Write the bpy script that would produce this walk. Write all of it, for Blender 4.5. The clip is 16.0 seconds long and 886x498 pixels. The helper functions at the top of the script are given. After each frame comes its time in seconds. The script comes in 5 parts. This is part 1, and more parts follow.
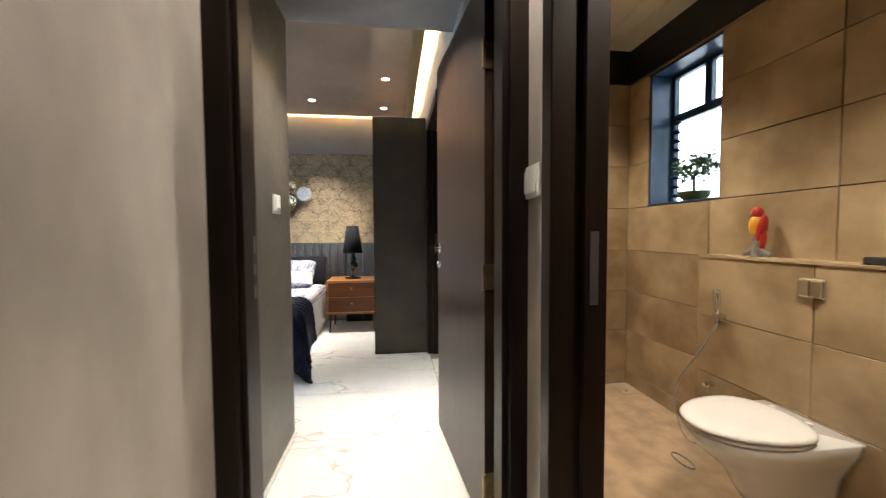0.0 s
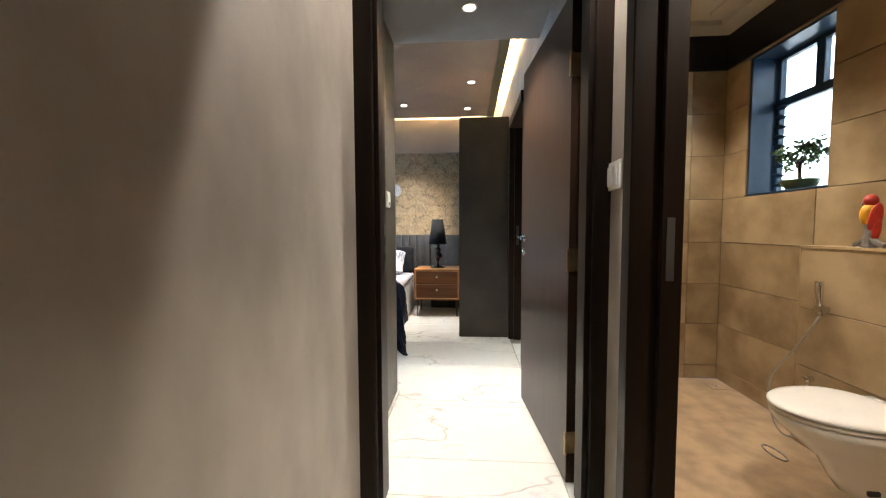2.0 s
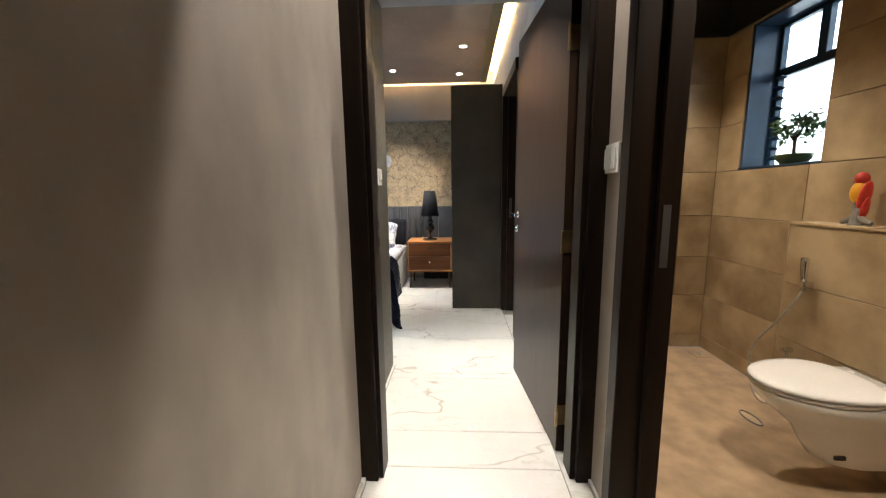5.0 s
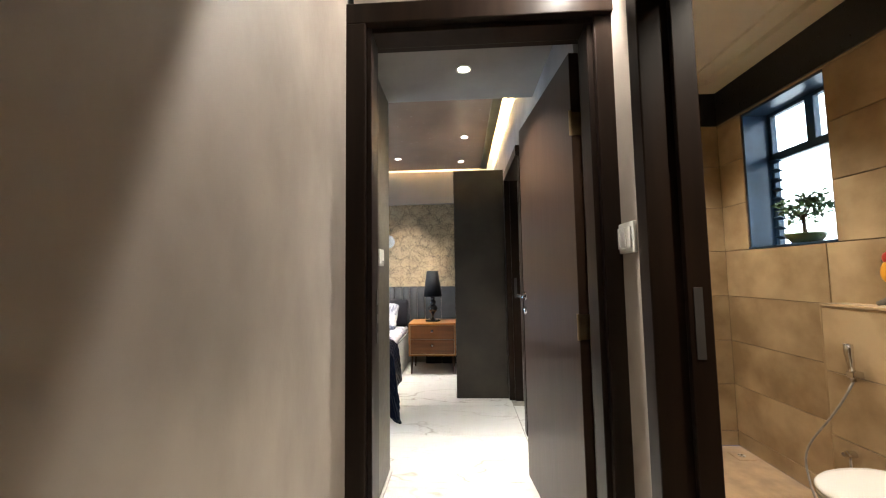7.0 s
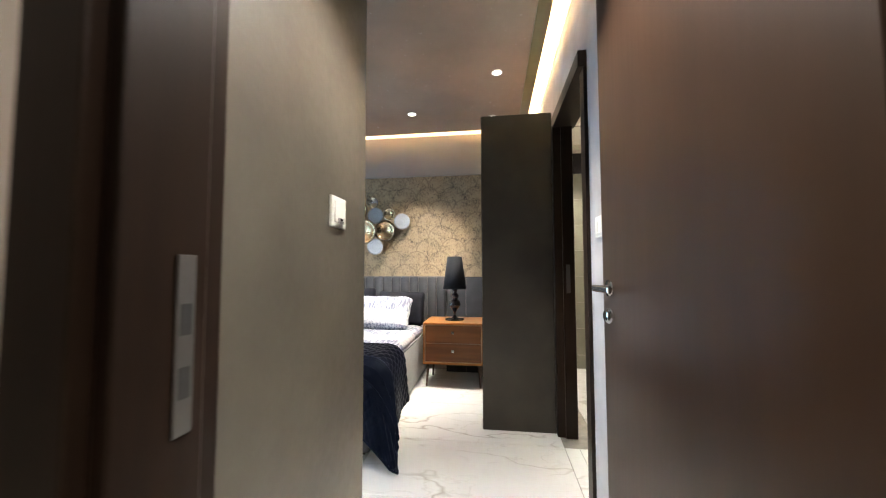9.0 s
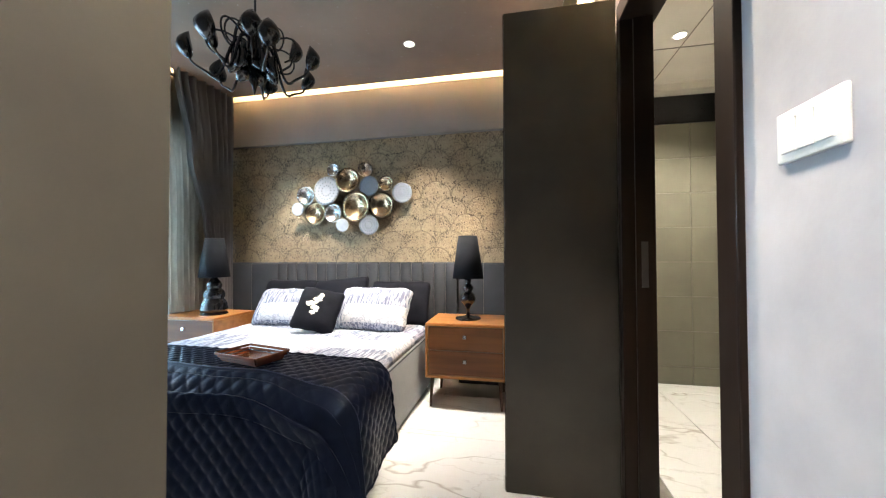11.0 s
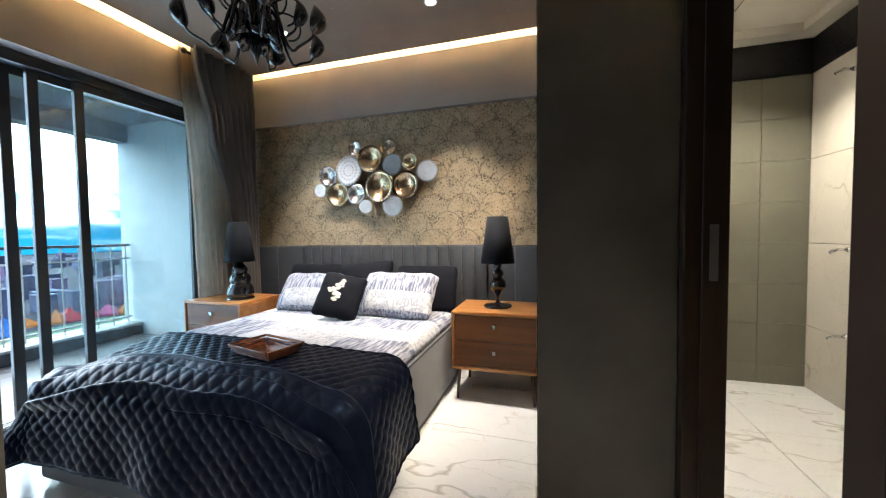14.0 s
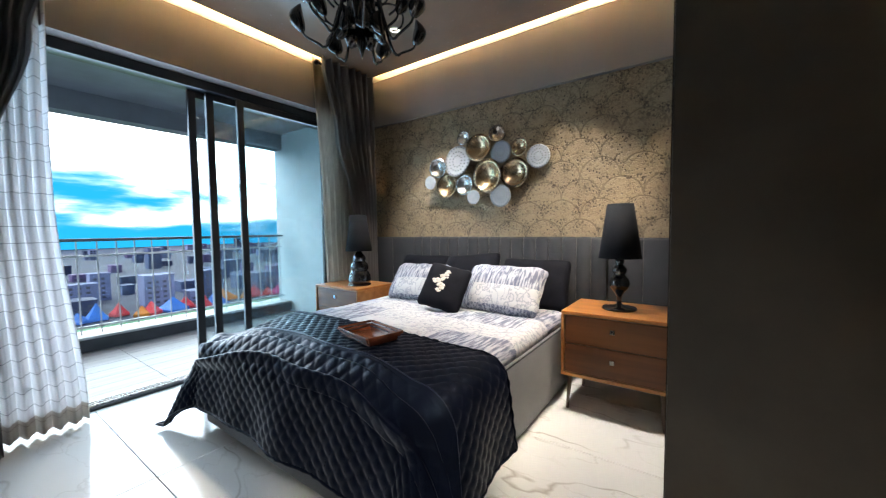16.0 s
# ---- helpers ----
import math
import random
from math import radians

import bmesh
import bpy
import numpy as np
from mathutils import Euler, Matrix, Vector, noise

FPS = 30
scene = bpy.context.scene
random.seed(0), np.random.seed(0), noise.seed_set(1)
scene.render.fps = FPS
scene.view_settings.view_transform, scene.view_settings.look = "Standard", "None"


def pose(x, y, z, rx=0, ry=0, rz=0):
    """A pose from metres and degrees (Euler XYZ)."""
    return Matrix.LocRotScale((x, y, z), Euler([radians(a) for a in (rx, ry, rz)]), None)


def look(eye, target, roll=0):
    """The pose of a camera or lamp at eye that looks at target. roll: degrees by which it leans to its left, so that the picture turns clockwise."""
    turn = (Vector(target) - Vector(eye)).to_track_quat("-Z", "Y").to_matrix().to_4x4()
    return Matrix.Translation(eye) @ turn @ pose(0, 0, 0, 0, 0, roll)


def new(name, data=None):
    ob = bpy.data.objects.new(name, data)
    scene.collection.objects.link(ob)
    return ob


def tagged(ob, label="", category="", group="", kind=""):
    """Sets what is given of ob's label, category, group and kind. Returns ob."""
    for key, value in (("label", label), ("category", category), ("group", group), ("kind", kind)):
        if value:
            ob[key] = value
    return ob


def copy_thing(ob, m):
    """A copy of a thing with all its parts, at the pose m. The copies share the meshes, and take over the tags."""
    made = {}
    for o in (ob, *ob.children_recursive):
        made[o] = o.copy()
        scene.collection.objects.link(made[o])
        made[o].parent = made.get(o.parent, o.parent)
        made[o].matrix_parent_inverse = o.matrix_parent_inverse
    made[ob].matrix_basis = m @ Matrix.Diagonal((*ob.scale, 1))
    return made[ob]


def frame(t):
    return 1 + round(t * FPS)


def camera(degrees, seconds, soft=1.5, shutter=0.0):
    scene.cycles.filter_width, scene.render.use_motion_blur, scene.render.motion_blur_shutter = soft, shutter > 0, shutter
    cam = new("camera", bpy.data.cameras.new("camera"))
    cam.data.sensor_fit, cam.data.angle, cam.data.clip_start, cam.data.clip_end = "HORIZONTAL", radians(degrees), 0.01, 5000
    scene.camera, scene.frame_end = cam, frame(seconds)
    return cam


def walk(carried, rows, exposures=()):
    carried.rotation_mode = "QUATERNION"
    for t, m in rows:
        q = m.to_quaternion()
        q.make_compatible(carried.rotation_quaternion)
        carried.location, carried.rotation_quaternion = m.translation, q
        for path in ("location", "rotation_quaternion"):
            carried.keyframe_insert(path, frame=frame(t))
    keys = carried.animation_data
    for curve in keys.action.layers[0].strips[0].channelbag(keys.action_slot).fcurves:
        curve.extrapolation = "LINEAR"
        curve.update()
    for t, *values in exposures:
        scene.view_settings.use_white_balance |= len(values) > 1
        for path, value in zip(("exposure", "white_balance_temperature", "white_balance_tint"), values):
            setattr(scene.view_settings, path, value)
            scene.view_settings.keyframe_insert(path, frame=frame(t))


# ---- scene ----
cam = camera(101.5, 16.0, soft=1.15, shutter=0.3)
PATH = [
    (0, (0.286, 0.054, 1.196), (0.555, 2.034, 1.112), -0.3),
    (0.5, (0.257, -0.054, 1.2), (0.194, 1.943, 1.102), -0.7),
    (1, (0.214, -0.145, 1.194), (-0.004, 1.841, 1.098), -0.8),
    (1.5, (0.201, -0.194, 1.193), (0.01, 1.795, 1.093), -0.4),
    (2, (0.19, -0.215, 1.167), (0.05, 1.777, 1.057), -0.2),
    (2.5, (0.191, -0.24, 1.113), (0.074, 1.75, 0.95), -0.3),
    (3, (0.182, -0.29, 1.049), (0.065, 1.683, 0.745), -0.0),
    (3.5, (0.183, -0.286, 1.041), (0.064, 1.656, 0.579), -0.1),
    (4, (0.178, -0.241, 1.12), (0.073, 1.696, 0.632), -0.4),
    (4.5, (0.178, -0.208, 1.189), (0.083, 1.739, 0.745), -0.7),
    (5, (0.177, -0.197, 1.238), (0.083, 1.779, 0.944), -0.7),
    (7.3, (0.163, -0.033, 1.246), (0.061, 1.958, 1.397), -0.9),
    (7.5, (0.175, 0.048, 1.239), (0.056, 2.039, 1.388), -0.4),
    (8, (0.178, 0.33, 1.202), (-0.042, 2.313, 1.341), -0.3),
    (8.5, (0.149, 0.629, 1.189), (-0.105, 2.608, 1.317), -0.6),
    (9, (0.18, 0.936, 1.174), (-0.097, 2.914, 1.282), -0.1),
    (9.5, (0.192, 1.224, 1.146), (-0.172, 3.188, 1.231), -0.3),
    (10, (0.171, 1.508, 1.127), (-0.215, 3.469, 1.199), -0.4),
    (12.5, (0.145, 2.042, 1.183), (-0.265, 3.999, 1.146), 0.1),
    (13, (0.154, 2.062, 1.19), (-0.158, 4.037, 1.133), 0.0),
    (13.5, (0.147, 2.069, 1.172), (-0.273, 4.024, 1.103), -0.1),
    (14, (0.151, 2.092, 1.177), (-0.425, 4.006, 1.095), -0.7),
    (14.5, (0.151, 2.127, 1.157), (-0.483, 4.022, 1.074), -0.4),
    (15, (0.14, 2.181, 1.17), (-0.649, 4.016, 1.074), -0.8),
    (15.5, (0.16, 2.222, 1.145), (-0.804, 3.972, 1.045), -0.8),
    (16, (0.17, 2.258, 1.155), (-0.982, 3.89, 1.046), -0.7),
]
walk(cam, [(t, look(eye, target, roll)) for t, eye, target, roll in PATH],
     exposures=[(0, 0.45), (2.5, 0.4), (4.5, 0.22), (7.5, 0.60), (9.0, 0.66), (9.6, 0.78), (10.2, 0.74), (12.5, 0.32), (14.0, 0.22), (15.3, 0.08), (16.0, -0.08)])

# ---- light ----
world = bpy.data.worlds.new("sky")
scene.world = world
world.use_nodes = True
wn = world.node_tree.nodes
sky = wn.new("ShaderNodeTexSky")
sky.sky_type = "NISHITA"
sky.sun_disc = False
sky.sun_elevation, sky.sun_rotation = radians(48), radians(215)
wn["Background"].inputs["Strength"].default_value = 0.15
world.node_tree.links.new(sky.outputs["Color"], wn["Background"].inputs["Color"])
sun_data = bpy.data.lights.new("sun", "SUN")
sun_data.energy, sun_data.angle, sun_data.color = 3.2, radians(35), (1.0, 0.97, 0.93)
sun = new("sun", sun_data)
sun.matrix_world = look((-12, -16, 24), (0, 0, 0))



def spot(name, x, y, z, watts, colour, degrees=75, blend=0.35, size=0.03, aim=None):
    d = bpy.data.lights.new(name, "SPOT")
    d.energy, d.color, d.spot_size, d.spot_blend, d.shadow_soft_size = watts, colour, radians(degrees), blend, size
    ob = new(name, d)
    ob.matrix_world = look((x, y, z), aim or (x, y + 0.0001, z - 1))
    return ob


def area(name, m, watts, colour, sx, sy):
    d = bpy.data.lights.new(name, "AREA")
    d.energy, d.color, d.shape, d.size, d.size_y = watts, colour, "RECTANGLE", sx, sy
    ob = new(name, d)
    ob.matrix_world = m
    return ob


WARM, NEUTRAL, BATH_WARM = (1.0, 0.85, 0.66), (1.0, 0.945, 0.87), (1.0, 0.90, 0.76)
# skylight entering by the balcony opening
area("balcony_skylight", look((-3.2, 3.7, 1.25), (0, 3.6, 0.9)), 74, (0.52, 0.745, 1.0), 2.2, 2.0)

# ---- materials ----


def mat(name, base, rough=0.6, metal=0.0, second=None, scale=6.0, detail=6.0, bump=0.0, bump_scale=60.0, spec=0.5,
        stretch=(1, 1, 1), per_object=0.0, sheen=0.0, coat=0.0, rough_var=0.08):
    """Principled material with two scales of variation in world-size object coordinates."""
    m = bpy.data.materials.new(name)
    m.use_nodes = True
    nt = m.node_tree
    n, l = nt.nodes, nt.links
    b = n["Principled BSDF"]
    b.inputs["Roughness"].default_value = rough
    b.inputs["Metallic"].default_value = metal
    b.inputs["Specular IOR Level"].default_value = spec
    b.inputs["Sheen Weight"].default_value = sheen
    b.inputs["Coat Weight"].default_value = coat
    geo = n.new("ShaderNodeNewGeometry")
    mp = n.new("ShaderNodeMapping")
    mp.inputs["Scale"].default_value = stretch
    l.new(geo.outputs["Position"], mp.inputs["Vector"])
    co = mp.outputs["Vector"]
    if per_object:
        info = n.new("ShaderNodeObjectInfo")
        mul = n.new("ShaderNodeVectorMath")
        mul.operation = "SCALE"
        mul.inputs[0].default_value = (37.0, 91.0, 53.0)
        l.new(info.outputs["Random"], mul.inputs["Scale"])
        add = n.new("ShaderNodeVectorMath")
        l.new(co, add.inputs[0])
        l.new(mul.outputs["Vector"], add.inputs[1])
        co = add.outputs["Vector"]
    big = n.new("ShaderNodeTexNoise")
    big.inputs["Scale"].default_value, big.inputs["Detail"].default_value = scale, detail
    l.new(co, big.inputs["Vector"])
    mix = n.new("ShaderNodeMix")
    mix.data_type = "RGBA"
    mix.inputs["A"].default_value = (*base, 1)
    mix.inputs["B"].default_value = (*(second or [c * 0.75 for c in base]), 1)
    ramp = n.new("ShaderNodeMapRange")
    ramp.inputs["From Min"].default_value, ramp.inputs["From Max"].default_value = 0.35, 0.65
    l.new(big.outputs["Fac"], ramp.inputs["Value"])
    l.new(ramp.outputs["Result"], mix.inputs["Factor"])
    l.new(mix.outputs["Result"], b.inputs["Base Color"])
    fine = n.new("ShaderNodeTexNoise")
    fine.inputs["Scale"].default_value, fine.inputs["Detail"].default_value = bump_scale, 4.0
    l.new(co, fine.inputs["Vector"])
    rr = n.new("ShaderNodeMapRange")
    rr.inputs["To Min"].default_value, rr.inputs["To Max"].default_value = max(0.02, rough - rough_var), min(1, rough + rough_var)
    l.new(fine.outputs["Fac"], rr.inputs["Value"])
    l.new(rr.outputs["Result"], b.inputs["Roughness"])
    if bump:
        bp = n.new("ShaderNodeBump")
        bp.inputs["Strength"].default_value, bp.inputs["Distance"].default_value = bump, 0.004
        l.new(fine.outputs["Fac"], bp.inputs["Height"])
        l.new(bp.outputs["Normal"], b.inputs["Normal"])
    return m


def glow(name, colour, strength):
    m = bpy.data.materials.new(name)
    m.use_nodes = True
    b = m.node_tree.nodes["Principled BSDF"]
    b.inputs["Base Color"].default_value = (*colour, 1)
    b.inputs["Emission Color"].default_value = (*colour, 1)
    b.inputs["Emission Strength"].default_value = strength
    return m


def math_node(n, l, op, a, b=None):
    k = n.new("ShaderNodeMath")
    k.operation = op
    for i, v in enumerate((a, b)):
        if v is None:
            continue
        if isinstance(v, (int, float)):
            k.inputs[i].default_value = v
        else:
            l.new(v, k.inputs[i])
    return k.outputs["Value"]


def mix_node(n, l, fac, a, b):
    k = n.new("ShaderNodeMix")
    k.data_type = "RGBA"
    for s, v in (("Factor", fac), ("A", a), ("B", b)):
        if isinstance(v, tuple):
            k.inputs[s].default_value = (*v, 1)
        elif isinstance(v, (int, float)):
            k.inputs[s].default_value = v
        else:
            l.new(v, k.inputs[s])
    return k.outputs["Result"]


def marble(name, base, vein, rough=0.12, per_object=True, scale=1.0):
    """Polished pale stone tile with thin warped veins, different on each tile."""
    m = bpy.data.materials.new(name)
    m.use_nodes = True
    nt = m.node_tree
    n, l = nt.nodes, nt.links
    b = n["Principled BSDF"]
    geo = n.new("ShaderNodeNewGeometry")
    info = n.new("ShaderNodeObjectInfo")
    off = n.new("ShaderNodeVectorMath")
    off.operation = "SCALE"
    off.inputs[0].default_value = (17.0, 29.0, 11.0)
    l.new(info.outputs["Random"], off.inputs["Scale"])
    add = n.new("ShaderNodeVectorMath")
    l.new(geo.outputs["Position"], add.inputs[0])
    l.new(off.outputs["Vector"], add.inputs[1])
    rot = n.new("ShaderNodeMapping")
    rot.inputs["Rotation"].default_value = (0.3, 0.2, 0.9)
    rot.inputs["Scale"].default_value = (0.8 * scale, 2.0 * scale, 1.0 * scale)
    l.new(add.outputs["Vector"], rot.inputs["Vector"])
    warp = n.new("ShaderNodeTexNoise")
    warp.inputs["Scale"].default_value, warp.inputs["Detail"].default_value = 0.85, 4.0
    l.new(rot.outputs["Vector"], warp.inputs["Vector"])
    ridge = n.new("ShaderNodeMath")
    ridge.operation = "SUBTRACT"
    ridge.inputs[1].default_value = 0.5
    l.new(warp.outputs["Fac"], ridge.inputs[0])
    ab = n.new("ShaderNodeMath")
    ab.operation = "ABSOLUTE"
    l.new(ridge.outputs["Value"], ab.inputs[0])
    thin = n.new("ShaderNodeMapRange")
    thin.inputs["From Min"].default_value, thin.inputs["From Max"].default_value = 0.0, 0.008
    thin.inputs["To Min"].default_value, thin.inputs["To Max"].default_value = 1.0, 0.0
    l.new(ab.outputs["Value"], thin.inputs["Value"])
    gate = n.new("ShaderNodeTexNoise")
    gate.inputs["Scale"].default_value = 1.9
    l.new(add.outputs["Vector"], gate.inputs["Vector"])
    gr = n.new("ShaderNodeMapRange")
    gr.inputs["From Min"].default_value, gr.inputs["From Max"].default_value = 0.38, 0.56
    l.new(gate.outputs["Fac"], gr.inputs["Value"])
    mul = n.new("ShaderNodeMath")
    mul.operation = "MULTIPLY"
    l.new(thin.outputs["Result"], mul.inputs[0])
    l.new(gr.outputs["Result"], mul.inputs[1])
    warp2 = n.new("ShaderNodeTexNoise")
    warp2.inputs["Scale"].default_value, warp2.inputs["Detail"].default_value = 2.6, 5.0
    l.new(rot.outputs["Vector"], warp2.inputs["Vector"])
    thin2 = n.new("ShaderNodeMapRange")
    thin2.inputs["From Min"].default_value, thin2.inputs["From Max"].default_value = 0.0, 0.012
    thin2.inputs["To Min"].default_value, thin2.inputs["To Max"].default_value = 0.28, 0.0
    l.new(math_node(n, l, "ABSOLUTE", math_node(n, l, "SUBTRACT", warp2.outputs["Fac"], 0.53)), thin2.inputs["Value"])
    veins = math_node(n, l, "MAXIMUM", math_node(n, l, "MULTIPLY", mul.outputs["Value"], 0.8), math_node(n, l, "MULTIPLY", thin2.outputs["Result"], gr.outputs["Result"]))
    cloud = n.new("ShaderNodeTexNoise")
    cloud.inputs["Scale"].default_value, cloud.inputs["Detail"].default_value = 2.5, 5.0
    l.new(add.outputs["Vector"], cloud.inputs["Vector"])
    m0 = n.new("ShaderNodeMix")
    m0.data_type = "RGBA"
    m0.inputs["A"].default_value = (*base, 1)
    m0.inputs["B"].default_value = (*[c * 0.9 for c in base], 1)
    l.new(cloud.outputs["Fac"], m0.inputs["Factor"])
    m1 = n.new("ShaderNodeMix")
    m1.data_type = "RGBA"
    l.new(veins, m1.inputs["Factor"])
    l.new(m0.outputs["Result"], m1.inputs["A"])
    m1.inputs["B"].default_value = (*vein, 1)
    l.new(m1.outputs["Result"], b.inputs["Base Color"])
    b.inputs["Roughness"].default_value = rough
    return m


def wood(name, base, dark, rough=0.35, along=2, scale=18.0, coat=0.0, spec=0.5):
    st = [1.0, 1.0, 1.0]
    st[along] = 0.07
    return mat(name, base, rough, second=dark, scale=scale, detail=8.0, bump=0.02, bump_scale=60, stretch=st, rough_var=0.04, spec=spec, coat=coat, per_object=1)


PLASTER = mat("taupe_plaster", (0.375, 0.322, 0.27), 0.5, second=(0.275, 0.234, 0.195), scale=4.0, detail=8.0, bump=0.55, bump_scale=13, stretch=(1, 1, 0.55))
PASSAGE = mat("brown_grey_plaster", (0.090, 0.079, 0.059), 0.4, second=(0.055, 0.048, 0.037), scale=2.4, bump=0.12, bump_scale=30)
LILAC = mat("pale_grey_plaster", (0.45, 0.44, 0.45), 0.55, second=(0.335, 0.325, 0.335), scale=3.0, bump=0.2, bump_scale=30)
VENEER = wood("espresso_veneer", (0.018, 0.0102, 0.0066), (0.0105, 0.0062, 0.0043), 0.36, spec=0.15)
LEAF = wood("walnut_brown_laminate", (0.034, 0.0175, 0.0098), (0.024, 0.0125, 0.0072), 0.34, scale=9.0, spec=0.38)
CHARCOAL = mat("charcoal_panel", (0.044, 0.037, 0.028), 0.5, second=(0.025, 0.021, 0.016), scale=2.6, bump=0.1, bump_scale=90, spec=0.35)
CEIL_GREY = mat("grey_ceiling_paint", (0.33, 0.315, 0.30), 0.7, scale=2.0, bump=0.05)
CEIL_BROWN = mat("satin_brown_ceiling", (0.31, 0.22, 0.165), 0.24, second=(0.24, 0.175, 0.135), scale=1.4, bump=0.03, bump_scale=40)
BEAM = mat("mauve_grey_paint", (0.22, 0.195, 0.18), 0.62, second=(0.195, 0.173, 0.16), scale=2.4, bump=0.06, bump_scale=60)
WHITE_PAINT = mat("white_paint", (0.72, 0.70, 0.66), 0.6, second=(0.66, 0.64, 0.60), scale=3.0)
CREAM = mat("cream_paint", (0.66, 0.62, 0.53), 0.6, second=(0.60, 0.565, 0.48), scale=3.0)
BLACK_BAND = mat("black_gloss_band", (0.012, 0.012, 0.013), 0.3, scale=3.0)
MARBLE = marble("white_marble_tile", (0.81, 0.80, 0.765), (0.42, 0.385, 0.33))
MARBLE_WALL = marble("cream_marble_wall_tile", (0.70, 0.66, 0.56), (0.42, 0.36, 0.28), 0.2)
GROUT = mat("grout", (0.30, 0.27, 0.23), 0.85, scale=20)
BROWN_GROUT = mat("brown_grout", (0.12, 0.075, 0.040), 0.85, scale=20)
BTILE = mat("tan_stone_tile", (0.42, 0.31, 0.18), 0.42, second=(0.23, 0.155, 0.078), scale=3.6, detail=10.0, bump=0.12, bump_scale=45, per_object=1)
BFLOOR = mat("brown_slate_floor", (0.52, 0.375, 0.235), 0.32, second=(0.35, 0.25, 0.158), scale=7.5, detail=12.0, bump=0.06, bump_scale=40)
GTILE = mat("olive_grey_tile", (0.15, 0.145, 0.105), 0.35, second=(0.125, 0.12, 0.088), scale=3.0, bump=0.1, bump_scale=50, per_object=1)
PORCELAIN = mat("white_porcelain", (0.80, 0.79, 0.76), 0.08, second=(0.78, 0.77, 0.74), coat=0.5, rough_var=0.02)
SEAT_PLASTIC = mat("white_seat_plastic", (0.78, 0.76, 0.72), 0.2, second=(0.76, 0.74, 0.70), rough_var=0.03)
CHROME = mat("chrome", (0.75, 0.75, 0.75), 0.12, 1.0, second=(0.70, 0.70, 0.70), rough_var=0.04)
STEEL = mat("brushed_steel", (0.55, 0.54, 0.52), 0.28, 1.0, second=(0.53, 0.52, 0.50), scale=8)
HOSE = mat("grey_braided_hose", (0.30, 0.28, 0.26), 0.4, second=(0.22, 0.205, 0.19), scale=40)
DULL_STEEL = mat("dull_dark_steel", (0.06, 0.056, 0.052), 0.5, 0.0, second=(0.045, 0.042, 0.04), scale=8)
BRASS = mat("brass", (0.42, 0.32, 0.19), 0.35, 1.0, second=(0.30, 0.225, 0.13), scale=20)
SWITCH = mat("white_switch_plastic", (0.74, 0.73, 0.68), 0.35, second=(0.70, 0.69, 0.64))
ALU_DARK = mat("dark_aluminium", (0.020, 0.023, 0.028), 0.35, 0.0, second=(0.015, 0.017, 0.021), scale=10)
# dark frame; its blue is the sky light on the reveal, put into the colour
WIN_FRAME = mat("sky_tinted_window_frame", (0.014, 0.045, 0.095), 0.35, second=(0.010, 0.033, 0.07), scale=10)
NIGHT_OUT = wood("light_walnut", (0.40, 0.165, 0.045), (0.28, 0.105, 0.027), 0.3, along=0, coat=0.2)
NIGHT_IN = wood("dark_walnut_drawer", (0.175, 0.062, 0.018), (0.11, 0.036, 0.011), 0.32, along=0)
NIGHT_LEG = wood("dark_leg_wood", (0.07, 0.035, 0.018), (0.045, 0.022, 0.012), 0.4)
UPH = mat("slate_upholstery", (0.020, 0.021, 0.025), 0.75, second=(0.014, 0.015, 0.018), scale=5, bump=0.2, bump_scale=260, spec=0.25)
UPH_BED = mat("grey_upholstery", (0.088, 0.09, 0.096), 0.8, second=(0.072, 0.074, 0.08), scale=6, bump=0.25, bump_scale=240, sheen=0.2)
BLACK_SATIN = mat("black_satin_quilt", (0.004, 0.0055, 0.0135), 0.30, second=(0.0035, 0.0048, 0.010), scale=9, bump=0.05, bump_scale=200, spec=0.085)
# blue window sheen is put into the specular tint
BLACK_SATIN.node_tree.nodes["Principled BSDF"].inputs["Specular Tint"].default_value = (0.45, 0.66, 1.0, 1)
# navy colour paints the blue sheen on the throw's far edge
SHEEN_SATIN = mat("blue_sheen_satin", (0.008, 0.014, 0.045), 0.34, second=(0.005, 0.009, 0.025), scale=9)
BLACK_VELVET = mat("black_velvet", (0.0055, 0.006, 0.010), 0.75, second=(0.004, 0.0045, 0.007), scale=12, bump=0.1, bump_scale=200, spec=0.08)
ORNAMENT = mat("silver_thread", (0.62, 0.58, 0.50), 0.45, 0.3, second=(0.45, 0.41, 0.34), scale=60, bump=0.4, bump_scale=160)
BLACK_GLASS = mat("black_gloss_lacquer", (0.006, 0.006, 0.007), 0.06, second=(0.005, 0.005, 0.006), coat=0.6, rough_var=0.02)
SHADE = mat("black_shade_fabric", (0.008, 0.009, 0.012), 0.8, second=(0.006, 0.007, 0.009), scale=8, bump=0.15, bump_scale=300, spec=0.12)
CHAND = mat("black_lacquered_metal", (0.008, 0.009, 0.010), 0.22, 0.0, second=(0.006, 0.007, 0.008), coat=0.4)
GOLD = mat("hammered_champagne_gold", (0.54, 0.41, 0.26), 0.22, 1.0, second=(0.44, 0.33, 0.20), scale=22, bump=0.5, bump_scale=60)
SILVER = mat("hammered_silver", (0.66, 0.64, 0.60), 0.2, 1.0, second=(0.56, 0.54, 0.50), scale=22, bump=0.5, bump_scale=60)
ENAMEL = mat("pale_blue_grey_enamel", (0.34, 0.36, 0.385), 0.4, second=(0.29, 0.31, 0.34), scale=20, bump=0.15)
DOT = mat("dark_pierced_hole", (0.03, 0.028, 0.026), 0.6)
